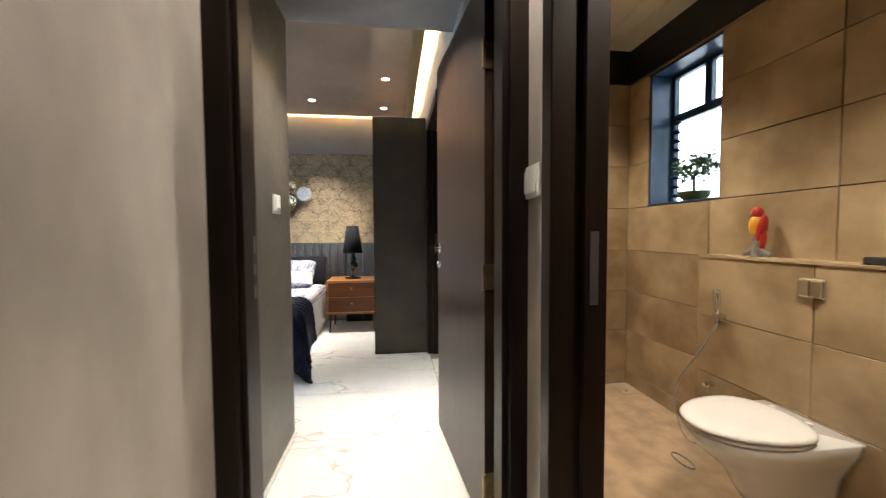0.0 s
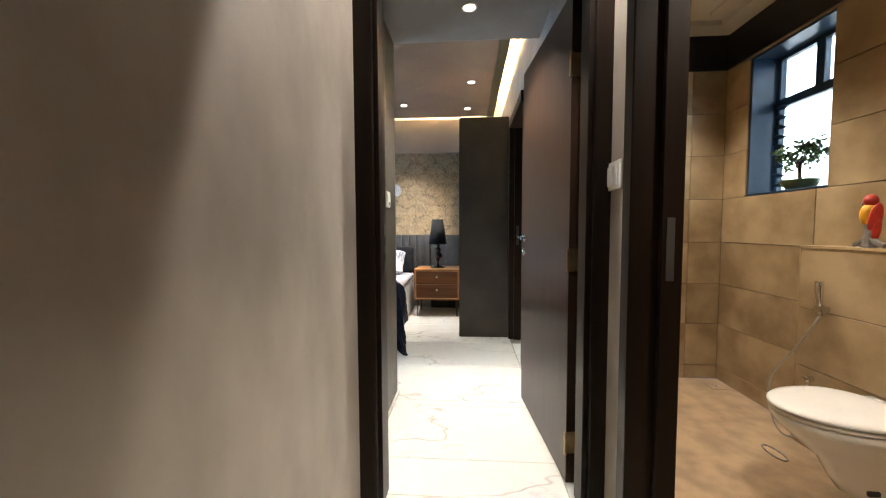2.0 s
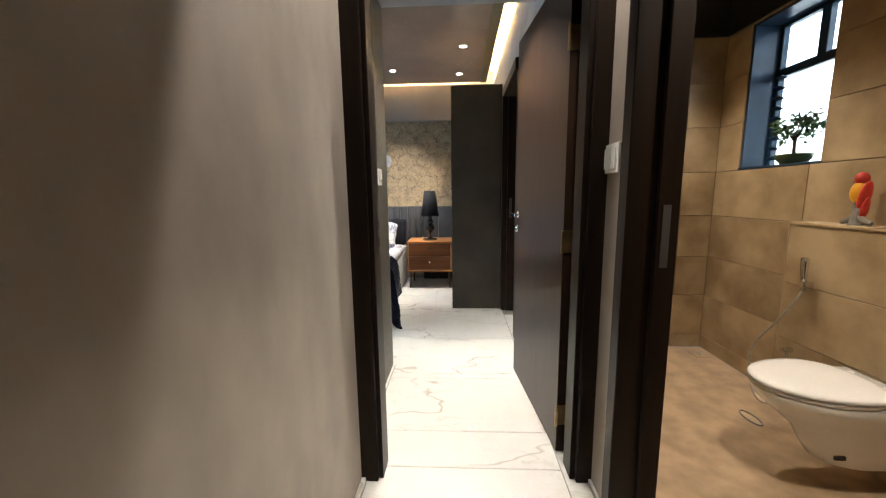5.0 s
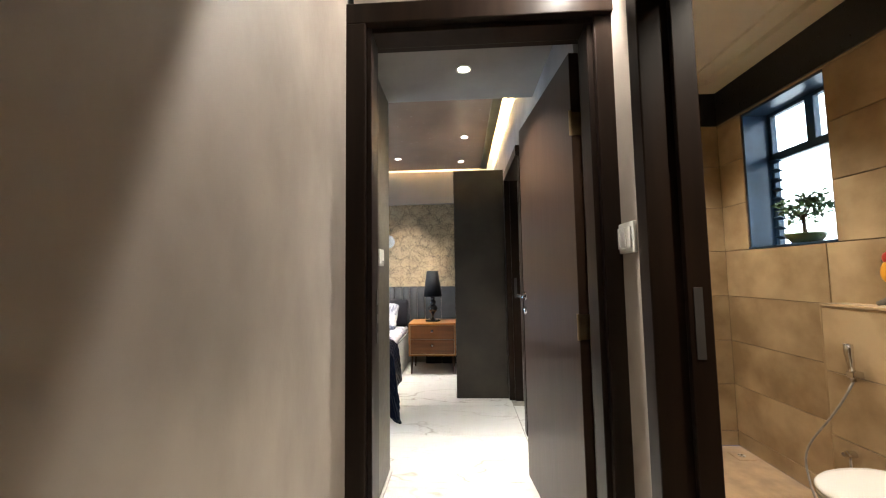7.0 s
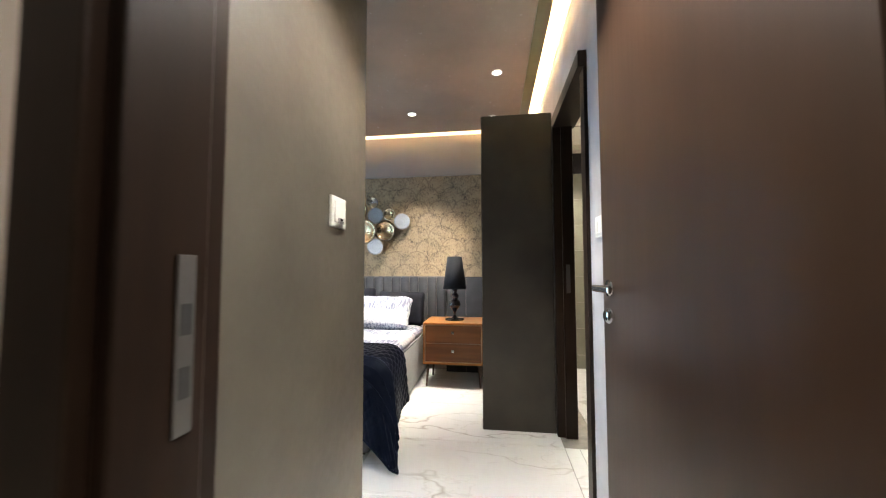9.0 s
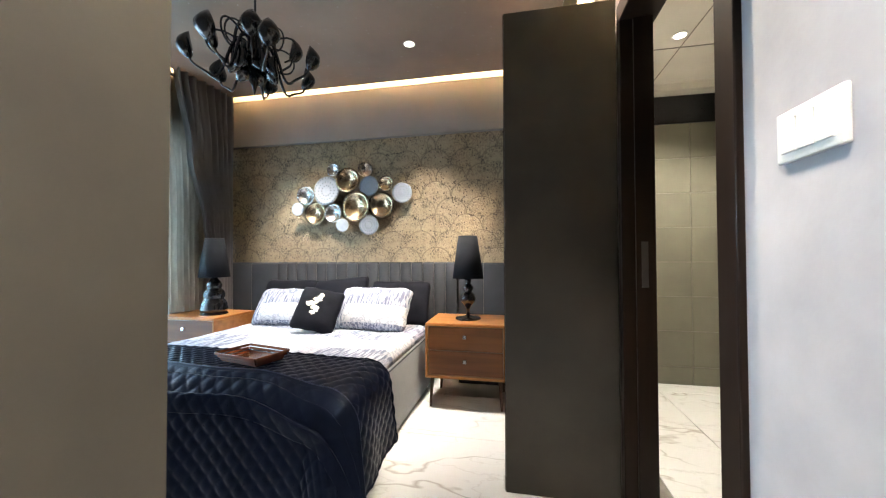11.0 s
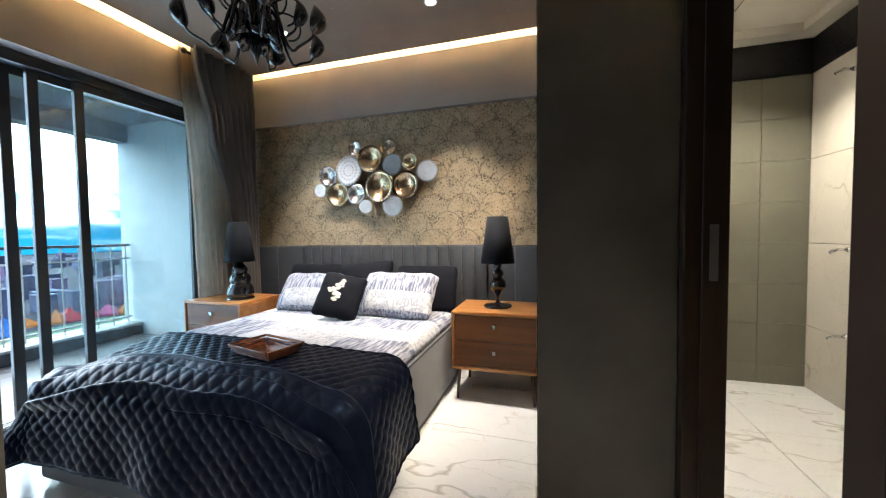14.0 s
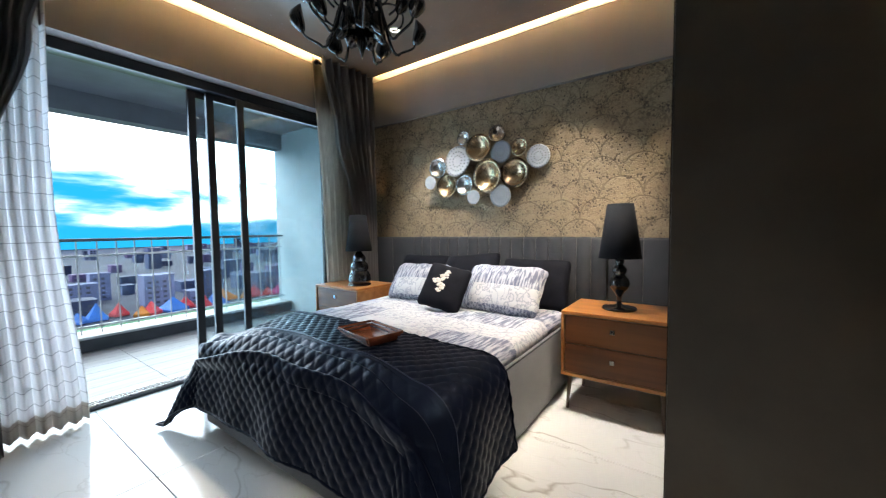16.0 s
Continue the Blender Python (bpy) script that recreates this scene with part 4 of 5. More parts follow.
def parrot():
    bm = bmesh.new()

    def blob(c, s, mi, rot=(0, 0, 0), seg=14):
        r = bmesh.ops.create_uvsphere(bm, u_segments=seg, v_segments=10, radius=1)
        m = Matrix.Translation(c) @ Euler([radians(a) for a in rot]).to_matrix().to_4x4() @ Matrix.Diagonal((*s, 1))
        bmesh.ops.transform(bm, matrix=m, verts=r["verts"])
        for f in {f for v in r["verts"] for f in v.link_faces}:
            f.material_index = mi

    blob((0, 0.0, 0.215), (0.034, 0.030, 0.032), 0)
    blob((-0.006, 0.004, 0.155), (0.036, 0.034, 0.052), 1, (8, 0, 0))
    blob((0.004, -0.024, 0.135), (0.034, 0.016, 0.072), 0, (14, 0, 0))
    blob((0.004, -0.034, 0.075), (0.022, 0.010, 0.055), 0, (12, 0, 0))
    blob((-0.008, 0.028, 0.208), (0.010, 0.014, 0.009), 2, (-30, 0, 0))
    for f0 in list(bm.faces):
        f0.smooth = True
    n0 = len(bm.faces)
    for p, r in ((((0, 0.0, 0.0), (0, 0.002, 0.05), (0, 0.0, 0.11)), [0.034, 0.024, 0.020]), (((0, 0.0, 0.045), (0, 0.05, 0.02), (0, 0.085, 0.010)), [0.018, 0.014, 0.010]),
                 (((0, 0.0, 0.045), (0.0, -0.045, 0.022), (0, -0.085, 0.010)), [0.018, 0.014, 0.010])):
        tube(p, r, 10, bm)
    bm.faces.ensure_lookup_table()
    for f in bm.faces[n0:]:
        f.material_index = 2
    ob = finish("bird_figurine", bm, (RED, YELLOW, GREY_STONE))
    ob.location = (2.045, 1.60, 1.0745)
    ob.scale = (0.85, 0.78, 1.0)
    tagged(ob, "red and yellow painted bird figurine on grey driftwood", "figurine")


parrot()

# ---- second bathroom ----
TX, TY = 1.97, 5.43
wt1 = wall("wall_second_bathroom_back", 0.76, TX + 0.12, TY, TY + 0.12, 0, 2.62, GROUT, "olive-grey tiled wall of the second bathroom")
wt2 = wall("wall_second_bathroom_side", TX, TX + 0.12, 2.80, TY, 0, 2.62, GROUT, "cream marble-tiled wall of the second bathroom")
structure("ceiling_second_bathroom", box(0.76, TX, 2.80, TY, 2.62, 2.70), CREAM, "cream second bathroom ceiling", "ceiling")
for nm, b in (("strip", (1.30, 1.304, 2.82, 5.30, 2.614, 2.62)), ("strip", (0.76, 1.9, 4.70, 4.704, 2.614, 2.62))):
    structure("trim_ceiling_joint", box(*b), GROUT, "thin ceiling panel joint", "trim")
walls("ceiling_trim_second_bathroom", [(0.76, TX - 0.012, TY - 0.14, TY - 0.012, 2.56, 2.62), (TX - 0.14, TX - 0.012, 2.82, TY - 0.14, 2.56, 2.62)], CREAM, "cream stepped ceiling edge", "trim")
walls("trim_black_band_second", [(0.76, TX - 0.014, TY - 0.014, TY, 2.31, 2.555), (TX - 0.014, TX, 2.82, TY, 2.31, 2.555)], BLACK_BAND, "glossy black band under the ceiling", "trim")
tile_field(wt1, "tile", lambda a, b: pose(a, TY - 0.008, b, 90, 0, 0), [0.76, 1.06, 1.36, 1.66, TX - 0.008], [0, 0.16, 0.47, 0.775, 1.08, 1.385, 1.69, 2.0, 2.31], GTILE, 0.003)
tile_field(wt2, "tile", lambda a, b: pose(TX - 0.008, a, b, 90, 0, -90), [2.82, 3.60, 4.20, 4.82, TY - 0.008], [0, 0.47, 1.08, 1.69, 2.31], MARBLE_WALL, 0.003)
downlight(1.24, 4.55, 2.62, 0.05, "second bathroom downlights")
for z, nm, lab, cat in ((2.16, "shower_arm", "chrome shower arm on the tiled wall", "shower"), (1.05, "mixer_tap", "chrome shower mixer on the tiled wall", "tap"), (0.50, "wall_spout", "small chrome bath spout on the wall", "tap")):
    o = thing(nm, lab, cat, TX - 0.008, 4.98, z)
    part("rose", moved(lathe([(0.035, 0), (0.033, 0.01), (0.014, 0.014), (0.014, 0.045)], 20), pose(0, 0, 0, 0, -90)), CHROME, o, "", True)
    part("spout", tube([(-0.04, 0, 0), (-0.09, 0, 0.0), (-0.13, 0, -0.02)], 0.010, 10), CHROME, o, "", True)
w2 = thing("toilet", "white toilet bowl by the marble-tiled wall", "toilet", TX - 0.01, 3.95, 0)
part("bowl", moved(lathe([(0.10, 0), (0.12, 0.02), (0.12, 0.2), (0.17, 0.33), (0.185, 0.38), (0.18, 0.40), (0.001, 0.41)], 28), Matrix.Translation((-0.25, 0, 0)) @ Matrix.Diagonal((1.32, 1, 1, 1))), PORCELAIN, w2, "", True)

# ---- floors ----
floor = walls("floor", [(-0.42, 0.868, -1.70, 2.10, -0.06, -0.009), (-3.15, 0.868, 2.10, 5.43, -0.06, -0.009)], GROUT, "polished white marble tile floor with tan veins", "floor")
floor_t = structure("floor_second_bathroom", box(0.868, TX, 2.80, TY, -0.06, -0.009), GROUT, "white marble tile floor of the second bathroom", "floor")
YJ = [-1.70, -0.90, -0.26, 0.36, 0.99, 1.56, 2.19, 2.82, 3.46, 4.14, 4.80, 5.42]
XJ = [-3.15, -1.90, -0.62, 0.63]
tile_field(floor, "tile", lambda a, b: pose(a, b, 0), XJ, YJ, MARBLE, 0.004, 0.008, holes=[(-3.2, -0.24, -2, 1.30), (-3.2, -0.31, 1.29, 2.12)])
tile_field(floor, "tile", lambda a, b: pose(a, b, 0), [0.63, 0.725, 0.866], [-0.26, 0.36, 0.99, 1.56, 2.19, 2.82, 3.46], MARBLE, 0.004, 0.008)
tile_field(floor_t, "tile", lambda a, b: pose(a, b, 0), [0.868, 1.32, TX], [2.82, 3.42, 4.02, 4.62, 5.22, TY], MARBLE, 0.004, 0.008)

# ---- bedroom furniture ----
BL, BR, BF, BB = -2.20, -0.59, 3.15, 5.06      # bed sides, foot, head

bed = thing("bed", "grey upholstered double bed made up with printed sheets", "bed", (BL + BR) / 2, (BF + BB) / 2, 0)
hw, hl = (BR - BL) / 2, (BB - BF) / 2
part("base", box(-hw, hw, -hl, hl, 0.03, 0.47, 0.02, 3), UPH_BED, bed, "grey fabric-covered bed base", True)
part("plinth", box(-hw + 0.05, hw - 0.05, -hl + 0.05, hl - 0.02, 0, 0.03), RUBBER, bed)
part("seam", box(-hw - 0.002, hw + 0.002, -hl - 0.002, hl, 0.452, 0.460, 0.002), UPH, bed)


def cloth_box(w, l, h, r, nx, ny, rough):
    """Soft-edged slab with slightly uneven top."""
    bm = bmesh.new()
    grid = []
    for j in range(ny + 1):
        row = []
        for i in range(nx + 1):
            u, v = -1 + 2 * i / nx, -1 + 2 * j / ny
            x, y = u * w, v * l
            e = min(w - abs(x), l - abs(y))
            z = h - (r * (1 - min(1, e / r)) ** 2)
            z += rough * noise.noise(Vector((x * 4, y * 4, 1.7))) * min(1, e / r)
            row.append(bm.verts.new((x, y, z)))
        grid.append(row)
    for j in range(ny):
        for i in range(nx):
            bm.faces.new((grid[j][i], grid[j][i + 1], grid[j + 1][i + 1], grid[j + 1][i]))
    rim = [grid[0][i] for i in range(nx + 1)] + [grid[j][nx] for j in range(1, ny + 1)] + [grid[ny][i] for i in range(nx - 1, -1, -1)] + [grid[j][0] for j in range(ny - 1, 0, -1)]
    low = [bm.verts.new((v.co.x, v.co.y, 0)) for v in rim]
    for i in range(len(rim)):
        j = (i + 1) % len(rim)
        bm.faces.new((rim[i], low[i], low[j], rim[j]))
    bm.faces.new(low)
    return bm


mt = part("mattress", cloth_box(hw - 0.012, hl - 0.18, 0.095, 0.05, 60, 76, 0.008), SHEET, bed, "white sheet printed with blue-grey patchwork", True)
mt.location = (0, 0.15, 0.462)


def pillow(name, label, x, y, z, w, h, d, lean, turn, material, group="", roll=0, category="pillow"):
    """Plump cushion standing on its long edge and leaning back; pinched corners."""
    bm = bmesh.new()
    nx, ny = 26, 20
    wavy = 0.006 if material is PILLOW_PRINT else 0.002
    sides = []
    for s in (1, -1):
        grid = []
        for j in range(ny + 1):
            row = []
            for i in range(nx + 1):
                u, v = -1 + 2 * i / nx, -1 + 2 * j / ny
                k = max(0.0, (1 - abs(u) ** 2.6)) ** 0.5 * max(0.0, (1 - abs(v) ** 2.6)) ** 0.5
                pinch = 1 - 0.055 * (1 - v * v) * abs(u) ** 3
                pinch2 = 1 - 0.075 * (1 - u * u) * abs(v) ** 3
                rnd_c = 1 - 0.10 * (abs(u * v)) ** 5
                fl = wavy * math.sin(9 * v + 5 * x) * abs(u) ** 9, wavy * math.sin(10 * u + 7 * y) * abs(v) ** 9
                wr = 0.05 * noise.noise(Vector((u * 2.3 + x, v * 2.3 + y, s * 3.1)))
                row.append(bm.verts.new((u * w / 2 * pinch * rnd_c + fl[0], v * h / 2 * pinch2 * rnd_c + fl[1], s * d / 2 * k * (1 + wr * 3) + fl[0] + fl[1])))
            grid.append(row)
        sides.append(grid)
        for j in range(ny):
            for i in range(nx):
                bm.faces.new((grid[j][i], grid[j][i + 1], grid[j + 1][i + 1], grid[j + 1][i]))
    bmesh.ops.remove_doubles(bm, verts=bm.verts, dist=0.0008)
    ob = finish(name, bm, material, smooth=True)
    ob.matrix_world = pose(x, y, z, 90 - lean, roll, turn)
    return tagged(ob, label, category, group)


top = 0.545
pillow("pillow", "black velvet pillow leaning on the headboard", -1.93, 4.93, top + 0.185, 0.60, 0.42, 0.17, 22, 2, BLACK_VELVET, "back pillows")
pillow("pillow", "black velvet pillow leaning on the headboard", -1.42, 4.90, top + 0.20, 0.58, 0.44, 0.16, 24, -3, BLACK_VELVET, "back pillows", -6)
pillow("pillow", "black velvet pillow leaning on the headboard", -0.86, 4.92, top + 0.185, 0.56, 0.42, 0.16, 22, 3, BLACK_VELVET, "back pillows")
pillow("pillow", "printed white and blue-grey pillow with a flanged edge", -1.80, 4.70, top + 0.155, 0.60, 0.38, 0.16, 38, 4, PILLOW_PRINT, "printed pillows")
pillow("pillow", "printed white and blue-grey pillow with a flanged edge", -1.00, 4.66, top + 0.165, 0.66, 0.41, 0.17, 36, -4, PILLOW_PRINT, "printed pillows")
cu = thing("cushion", "square black velvet cushion with silver embroidery", "cushion", -1.38, 4.47, top + 0.175, 14)
c0 = pillow("cover", "", 0, 0, 0, 0.35, 0.38, 0.13, 34, 0, BLACK_VELVET, "", 12)
for kk in ("label", "category", "group"):
    if kk in c0:
        del c0[kk]
c0.parent = cu
bm = bmesh.new()
rnd = random.Random(3)
for i in range(26):
    t = i / 25
    a = 6.0 * t
    cx, cz = 0.028 * math.sin(a * 1.6) + 0.01, -0.085 + 0.17 * t
    r = bmesh.ops.create_uvsphere(bm, u_segments=8, v_segments=6, radius=1)
    s = 0.012 + 0.008 * rnd.random()
    bmesh.ops.transform(bm, matrix=Matrix.Translation((cx + rnd.uniform(-0.032, 0.032), cz, 0.066 - 4.0 * cz * cz * 0.35)) @ Matrix.Diagonal((s, s * 0.8, 0.004, 1)), verts=r["verts"])
em = part("embroidery", bm, ORNAMENT, cu, "raised silver scroll embroidery", True)
em.matrix_basis = pose(0, 0, 0, 90 - 34, 12, 0) @ Matrix.Translation((-0.03, 0.02, 0))


QX0, QX1, QY0, QY1, QR, QZ = BL + 0.07, BR - 0.05, BF + 0.09, 3.73, 0.12, 0.580   # flat top of the quilt, its edge radius and height
QDL, QDR, QDF = 0.50, 0.50, 0.48                                             # how far it falls at the two sides and the foot


def drape(u, v, h):
    """Place on the draped cover: u and v run over the flat cloth from the top's near corner, h stands off the surface."""
    w = QX1 - QX0
    su = -u if u < 0 else max(0.0, u - w)
    sv = max(0.0, -v)
    r = math.hypot(su, sv)
    bx, by = min(max(u, 0.0), w), max(v, 0.0)
    dip = 0.085 * math.exp(-(bx * bx + by * by) / 0.07) + 0.03 * math.exp(-((w - bx) ** 2 + by * by) / 0.03)
    if r < 1e-6:
        return Vector((QX0 + bx, QY0 + by, QZ + h - dip))
    dx, dy = (-su if u < 0 else su) / r, -sv / r
    mixed = 4 * (su * sv / (r * r)) ** 2
    q = QR * math.pi / 2
    a = min(r / QR, math.pi / 2)
    rest = max(0.0, r - q)
    flare = 0.10 + 0.34 * mixed
    sway = 0.012 * min(1.0, rest / 0.2) * (math.sin(9.0 * (by if su > sv else bx) + 0.6) + 0.6 * math.sin(15.5 * (bx + by) + 2.0))
    out = QR * math.sin(a) + flare * rest + sway + h * math.sin(a)
    z = QZ - dip * max(0.0, 1 - r / 0.42) - QR * (1 - math.cos(a)) - rest * (0.99 - 0.06 * mixed) + h * math.cos(a)
    if z < 0.03:
        out += 0.8 * (0.03 - z)
        z = 0.03 + 0.004 * math.sin(40 * out)
    return Vector((QX0 + bx + dx * out, QY0 + by + dy * out, z))


def puffed(u, v, cell=0.076):
    return (abs(math.sin(math.pi * (u + v) / cell)) * abs(math.sin(math.pi * (u - v) / cell))) ** 0.5


def cloth(rows):
    bm = bmesh.new()
    grid = [[bm.verts.new(p) for p in r] for r in rows]
    for a, b in zip(grid, grid[1:]):
        for i in range(len(a) - 1):
            bm.faces.new((a[i], a[i + 1], b[i + 1], b[i]))
    return bm


def quilt():
    """Quilted cover over the bed foot: flat top, then falling over both sides and the foot, stitched in diamonds."""
    w, l = QX1 - QX0, QY1 - QY0
    nu, nv = 330, 140
    rows = []
    for j in range(nv + 1):
        row = []
        for i in range(nu + 1):
            u = -QDL + (w + QDL + QDR) * i / nu
            edge = l + 0.03 * math.sin(u * 2.4 + 0.4) + 0.10 * max(0.0, u - w) - 0.04 * max(0.0, -u)
            v = -QDF + (edge + QDF) * j / nv
            row.append(drape(u, v, 0.0085 * puffed(u, v) + 0.008 * noise.noise(Vector((u * 2.6, v * 2.6, 4.0)))))
        rows.append(row)
    root = thing("quilt", "black satin quilt stitched in diamonds, draped over the bed foot", "blanket")
    ob = part("cover", cloth(rows), BLACK_SATIN, root, "", True)
    sol = ob.modifiers.new("thickness", "SOLIDIFY")
    sol.thickness, sol.offset = 0.012, -1
    hem = [r[0] for r in reversed(rows)] + rows[0] + [r[-1] for r in rows]
    part("binding", tube(hem[::3], 0.007, 6), BLACK_SATIN, root, "", True)
    part("binding", tube(rows[-1][::3], 0.007, 6), BLACK_SATIN, root, "", True)


quilt()


def throw():
    """Upper fold of the quilt: two overlapping stitched rolls, a blue sheen painted on the edge, hanging over both
    sides of the bed.
    """
    w = QX1 - QX0
    n, m = 300, 72
    rows = []
    for j in range(m + 1):
        t = j / m
        row = []
        for i in range(n + 1):
            u = -0.40 + (w + 0.40 + 0.50) * i / n
            mid = (min(max(u, 0.0), w) - 0.50 * w) / (0.5 * w)
            far = 0.085 - 0.075 * mid * mid - 0.16 * max(0.0, u - w) - 0.10 * max(0.0, -u) + 0.010 * math.sin(5 * u) + 0.006 * math.sin(11 * u + 1)
            v = far - (0.235 + 0.03 * math.sin(3.1 * u + 1.0)) * t
            k = (t * 3.0) % 1.0 if t < 1 else 1.0
            fold_no = min(2, int(t * 3))
            roll = (0.040, 0.034, 0.026)[fold_no] * min(1.0, k / 0.10) ** 0.6 * (1 - k) ** 1.3
            crease = 0.006 * noise.noise(Vector((u * 5, t * 5, 2.0)))
            h = 0.022 * (1 - t) + roll + crease + 0.005 * puffed(u, v) * (1 if t > 0.1 else 0)
            h = 0.010 + (h - 0.010) * min(1.0, max(0.0, (u + 0.30) / 0.30))
            row.append(drape(u, v, h))
        rows.append(row)
    root = thing("throw", "black quilted throw folded in rolls, its edge coloured as a blue sheen", "throw")
    ob = part("folds", cloth(rows), BLACK_SATIN, root, "", True)
    sol = ob.modifiers.new("thickness", "SOLIDIFY")
    sol.thickness, sol.offset = 0.008, -1
    # strip laid over the edge to carry the painted sheen
    strip = [[p + Vector((0, 0.003, 0.003)) for p in r] for r in rows[0:4]]
    ob = part("sheen_edge", cloth(strip), SHEEN_SATIN, root, "satin edge coloured as a blue sheen", True)
    sol = ob.modifiers.new("thickness", "SOLIDIFY")
    sol.thickness, sol.offset = 0.004, -1


throw()


def tray():
    root = thing("tray", "square mahogany serving tray with slatted sides on the quilt", "tray", -1.22, 3.555, 0.594, -13)
    a, b = 0.130, 0.080
    part("bottom", box(-a, a, -b, b, 0, 0.008, 0.001), TRAY, root)
    for k in range(3):
        z, g = 0.008 + k * 0.015, k * 0.010
        for x0, x1, y0_, y1_ in ((-a - g, a + g, -b - g - 0.008, -b - g), (-a - g, a + g, b + g, b + g + 0.008), (-a - g - 0.008, -a - g, -b - g, b + g), (a + g, a + g + 0.008, -b - g, b + g)):
            part("slat", box(x0, x1, y0_, y1_, z, z + 0.012, 0.001), TRAY, root)


tray()


def nightstand(x, y):
    """Two-drawer bedside cabinet; origin at the middle of its front foot line."""
    root = thing("nightstand", "walnut bedside cabinet with two dark drawers and splayed legs", "nightstand", x, y, 0, 0, "nightstands")
    W, D, Z0, Z1 = 0.30, 0.47, 0.225, 0.635
    part("top", box(-W, W, 0, D, Z1 - 0.022, Z1, 0.004), NIGHT_OUT, root)
    part("bottom", box(-W, W, 0, D, Z0, Z0 + 0.02, 0.003), NIGHT_OUT, root)
    for s in (-1, 1):
        part("side", box(min(s * W, s * (W - 0.018)), max(s * W, s * (W - 0.018)), 0, D, Z0 + 0.02, Z1 - 0.022, 0.003), NIGHT_OUT, root)
    part("back", box(-W + 0.018, W - 0.018, D - 0.015, D, Z0 + 0.02, Z1 - 0.022), NIGHT_IN, root)
    zs = [Z0 + 0.024, (Z0 + Z1) / 2, Z1 - 0.026]
    for k in range(2):
        d = part("drawer", box(-W + 0.022, W - 0.022, 0.012, D - 0.04, zs[k] + 0.002, zs[k + 1] - 0.002, 0.002), NIGHT_IN, root, "dark walnut drawer")
        zc = (zs[k] + zs[k + 1]) / 2 + 0.02
        part("knob", box(-0.014, 0.014, -0.012, 0.012, zc - 0.014, zc + 0.014, 0.003), CHROME, d, "square chrome knob")
    for sx in (-1, 1):
        for yy in (0.05, D - 0.05):
            part("leg", tube([(sx * 0.255, yy, Z0), (sx * 0.268, yy + (0.01 if yy > 0.2 else -0.01), 0.0)], [0.015, 0.009], 12), NIGHT_LEG, root)
    return root


n1 = nightstand(-0.228, 4.53)
copy_thing(n1, pose(-2.57, 4.40, 0))


def table_lamp(x, y, z):
    root = thing("table_lamp", "black lacquer turned table lamp with a tall black shade", "lamp", x, y, z, 0, "table lamps")
    part("base", lathe([(0.10, 0), (0.104, 0.006), (0.098, 0.014), (0.04, 0.022), (0.018, 0.034)], 36), BLACK_GLASS, root, "", True)
    part("stem", lathe([(0.016, 0.032), (0.013, 0.06), (0.018, 0.09), (0.035, 0.115), (0.057, 0.14), (0.063, 0.165), (0.055, 0.195), (0.036, 0.212), (0.030, 0.222), (0.042, 0.236),
                        (0.044, 0.255), (0.034, 0.272), (0.020, 0.285), (0.028, 0.300), (0.026, 0.318), (0.014, 0.330), (0.010, 0.345), (0.010, 0.42)], 32), BLACK_GLASS, root, "glossy stacked turned stem", True)
    part("shade", lathe([(0.122, 0.325), (0.124, 0.327), (0.076, 0.665), (0.073, 0.665), (0.120, 0.327)], 40, False), SHADE, root, "tapered black fabric shade", True)
    for k in range(3):
        a = k * 2.094
        part("shade_spoke", tube([(0.008 * math.cos(a), 0.008 * math.sin(a), 0.41), (0.108 * math.cos(a), 0.108 * math.sin(a), 0.405)], 0.002, 6), BLACK_GLASS, root)
    return root


l1 = table_lamp(-0.232, 4.76, 0.635)
l2 = thing("table_lamp", "black lacquer bell-shaped table lamp with a tall black shade", "lamp", -2.46, 4.60, 0.635, 0, "table lamps")
part("base", lathe([(0.108, 0), (0.112, 0.006), (0.105, 0.014), (0.09, 0.02)], 36), BLACK_GLASS, l2, "", True)
part("body", lathe([(0.104, 0.018), (0.108, 0.05), (0.100, 0.10), (0.084, 0.128), (0.074, 0.138), (0.082, 0.15), (0.086, 0.175), (0.076, 0.205), (0.060, 0.222), (0.054, 0.23), (0.060, 0.24), (0.062, 0.262), (0.050, 0.285), (0.036, 0.30), (0.012, 0.34), (0.010, 0.42)], 32), BLACK_GLASS, l2, "glossy black ribbed bell body", True)
part("shade", lathe([(0.122, 0.325), (0.124, 0.327), (0.076, 0.665), (0.073, 0.665), (0.120, 0.327)], 40, False), SHADE, l2, "tapered black fabric shade", True)

# headboard: broad panels either side, fluted centre
hb = thing("headboard", "slate-grey channel-tufted upholstered headboard along the wall", "headboard", -1.38, 5.15, 0)


def flute(x0, x1, y_front, y_back, z0, z1, puff):
    bm = bmesh.new()
    n = 10
    prof = [(x0 + (x1 - x0) * i / n, y_front + puff - puff * math.sin(math.pi * i / n) ** 0.6) for i in range(n + 1)]
    lo = [bm.verts.new((x, y, z0)) for x, y in prof]
    hi = [bm.verts.new((x, y, z1 - 0.02)) for x, y in prof]
    cap = [bm.verts.new((x, min(y + 0.02, y_back), z1)) for x, y in prof]
    bk = [bm.verts.new((x, y_back, z1)) for x, y in prof]
    for a, b in ((lo, hi), (hi, cap), (cap, bk)):
        for i in range(n):
            bm.faces.new((a[i], a[i + 1], b[i + 1], b[i]))
    return bm


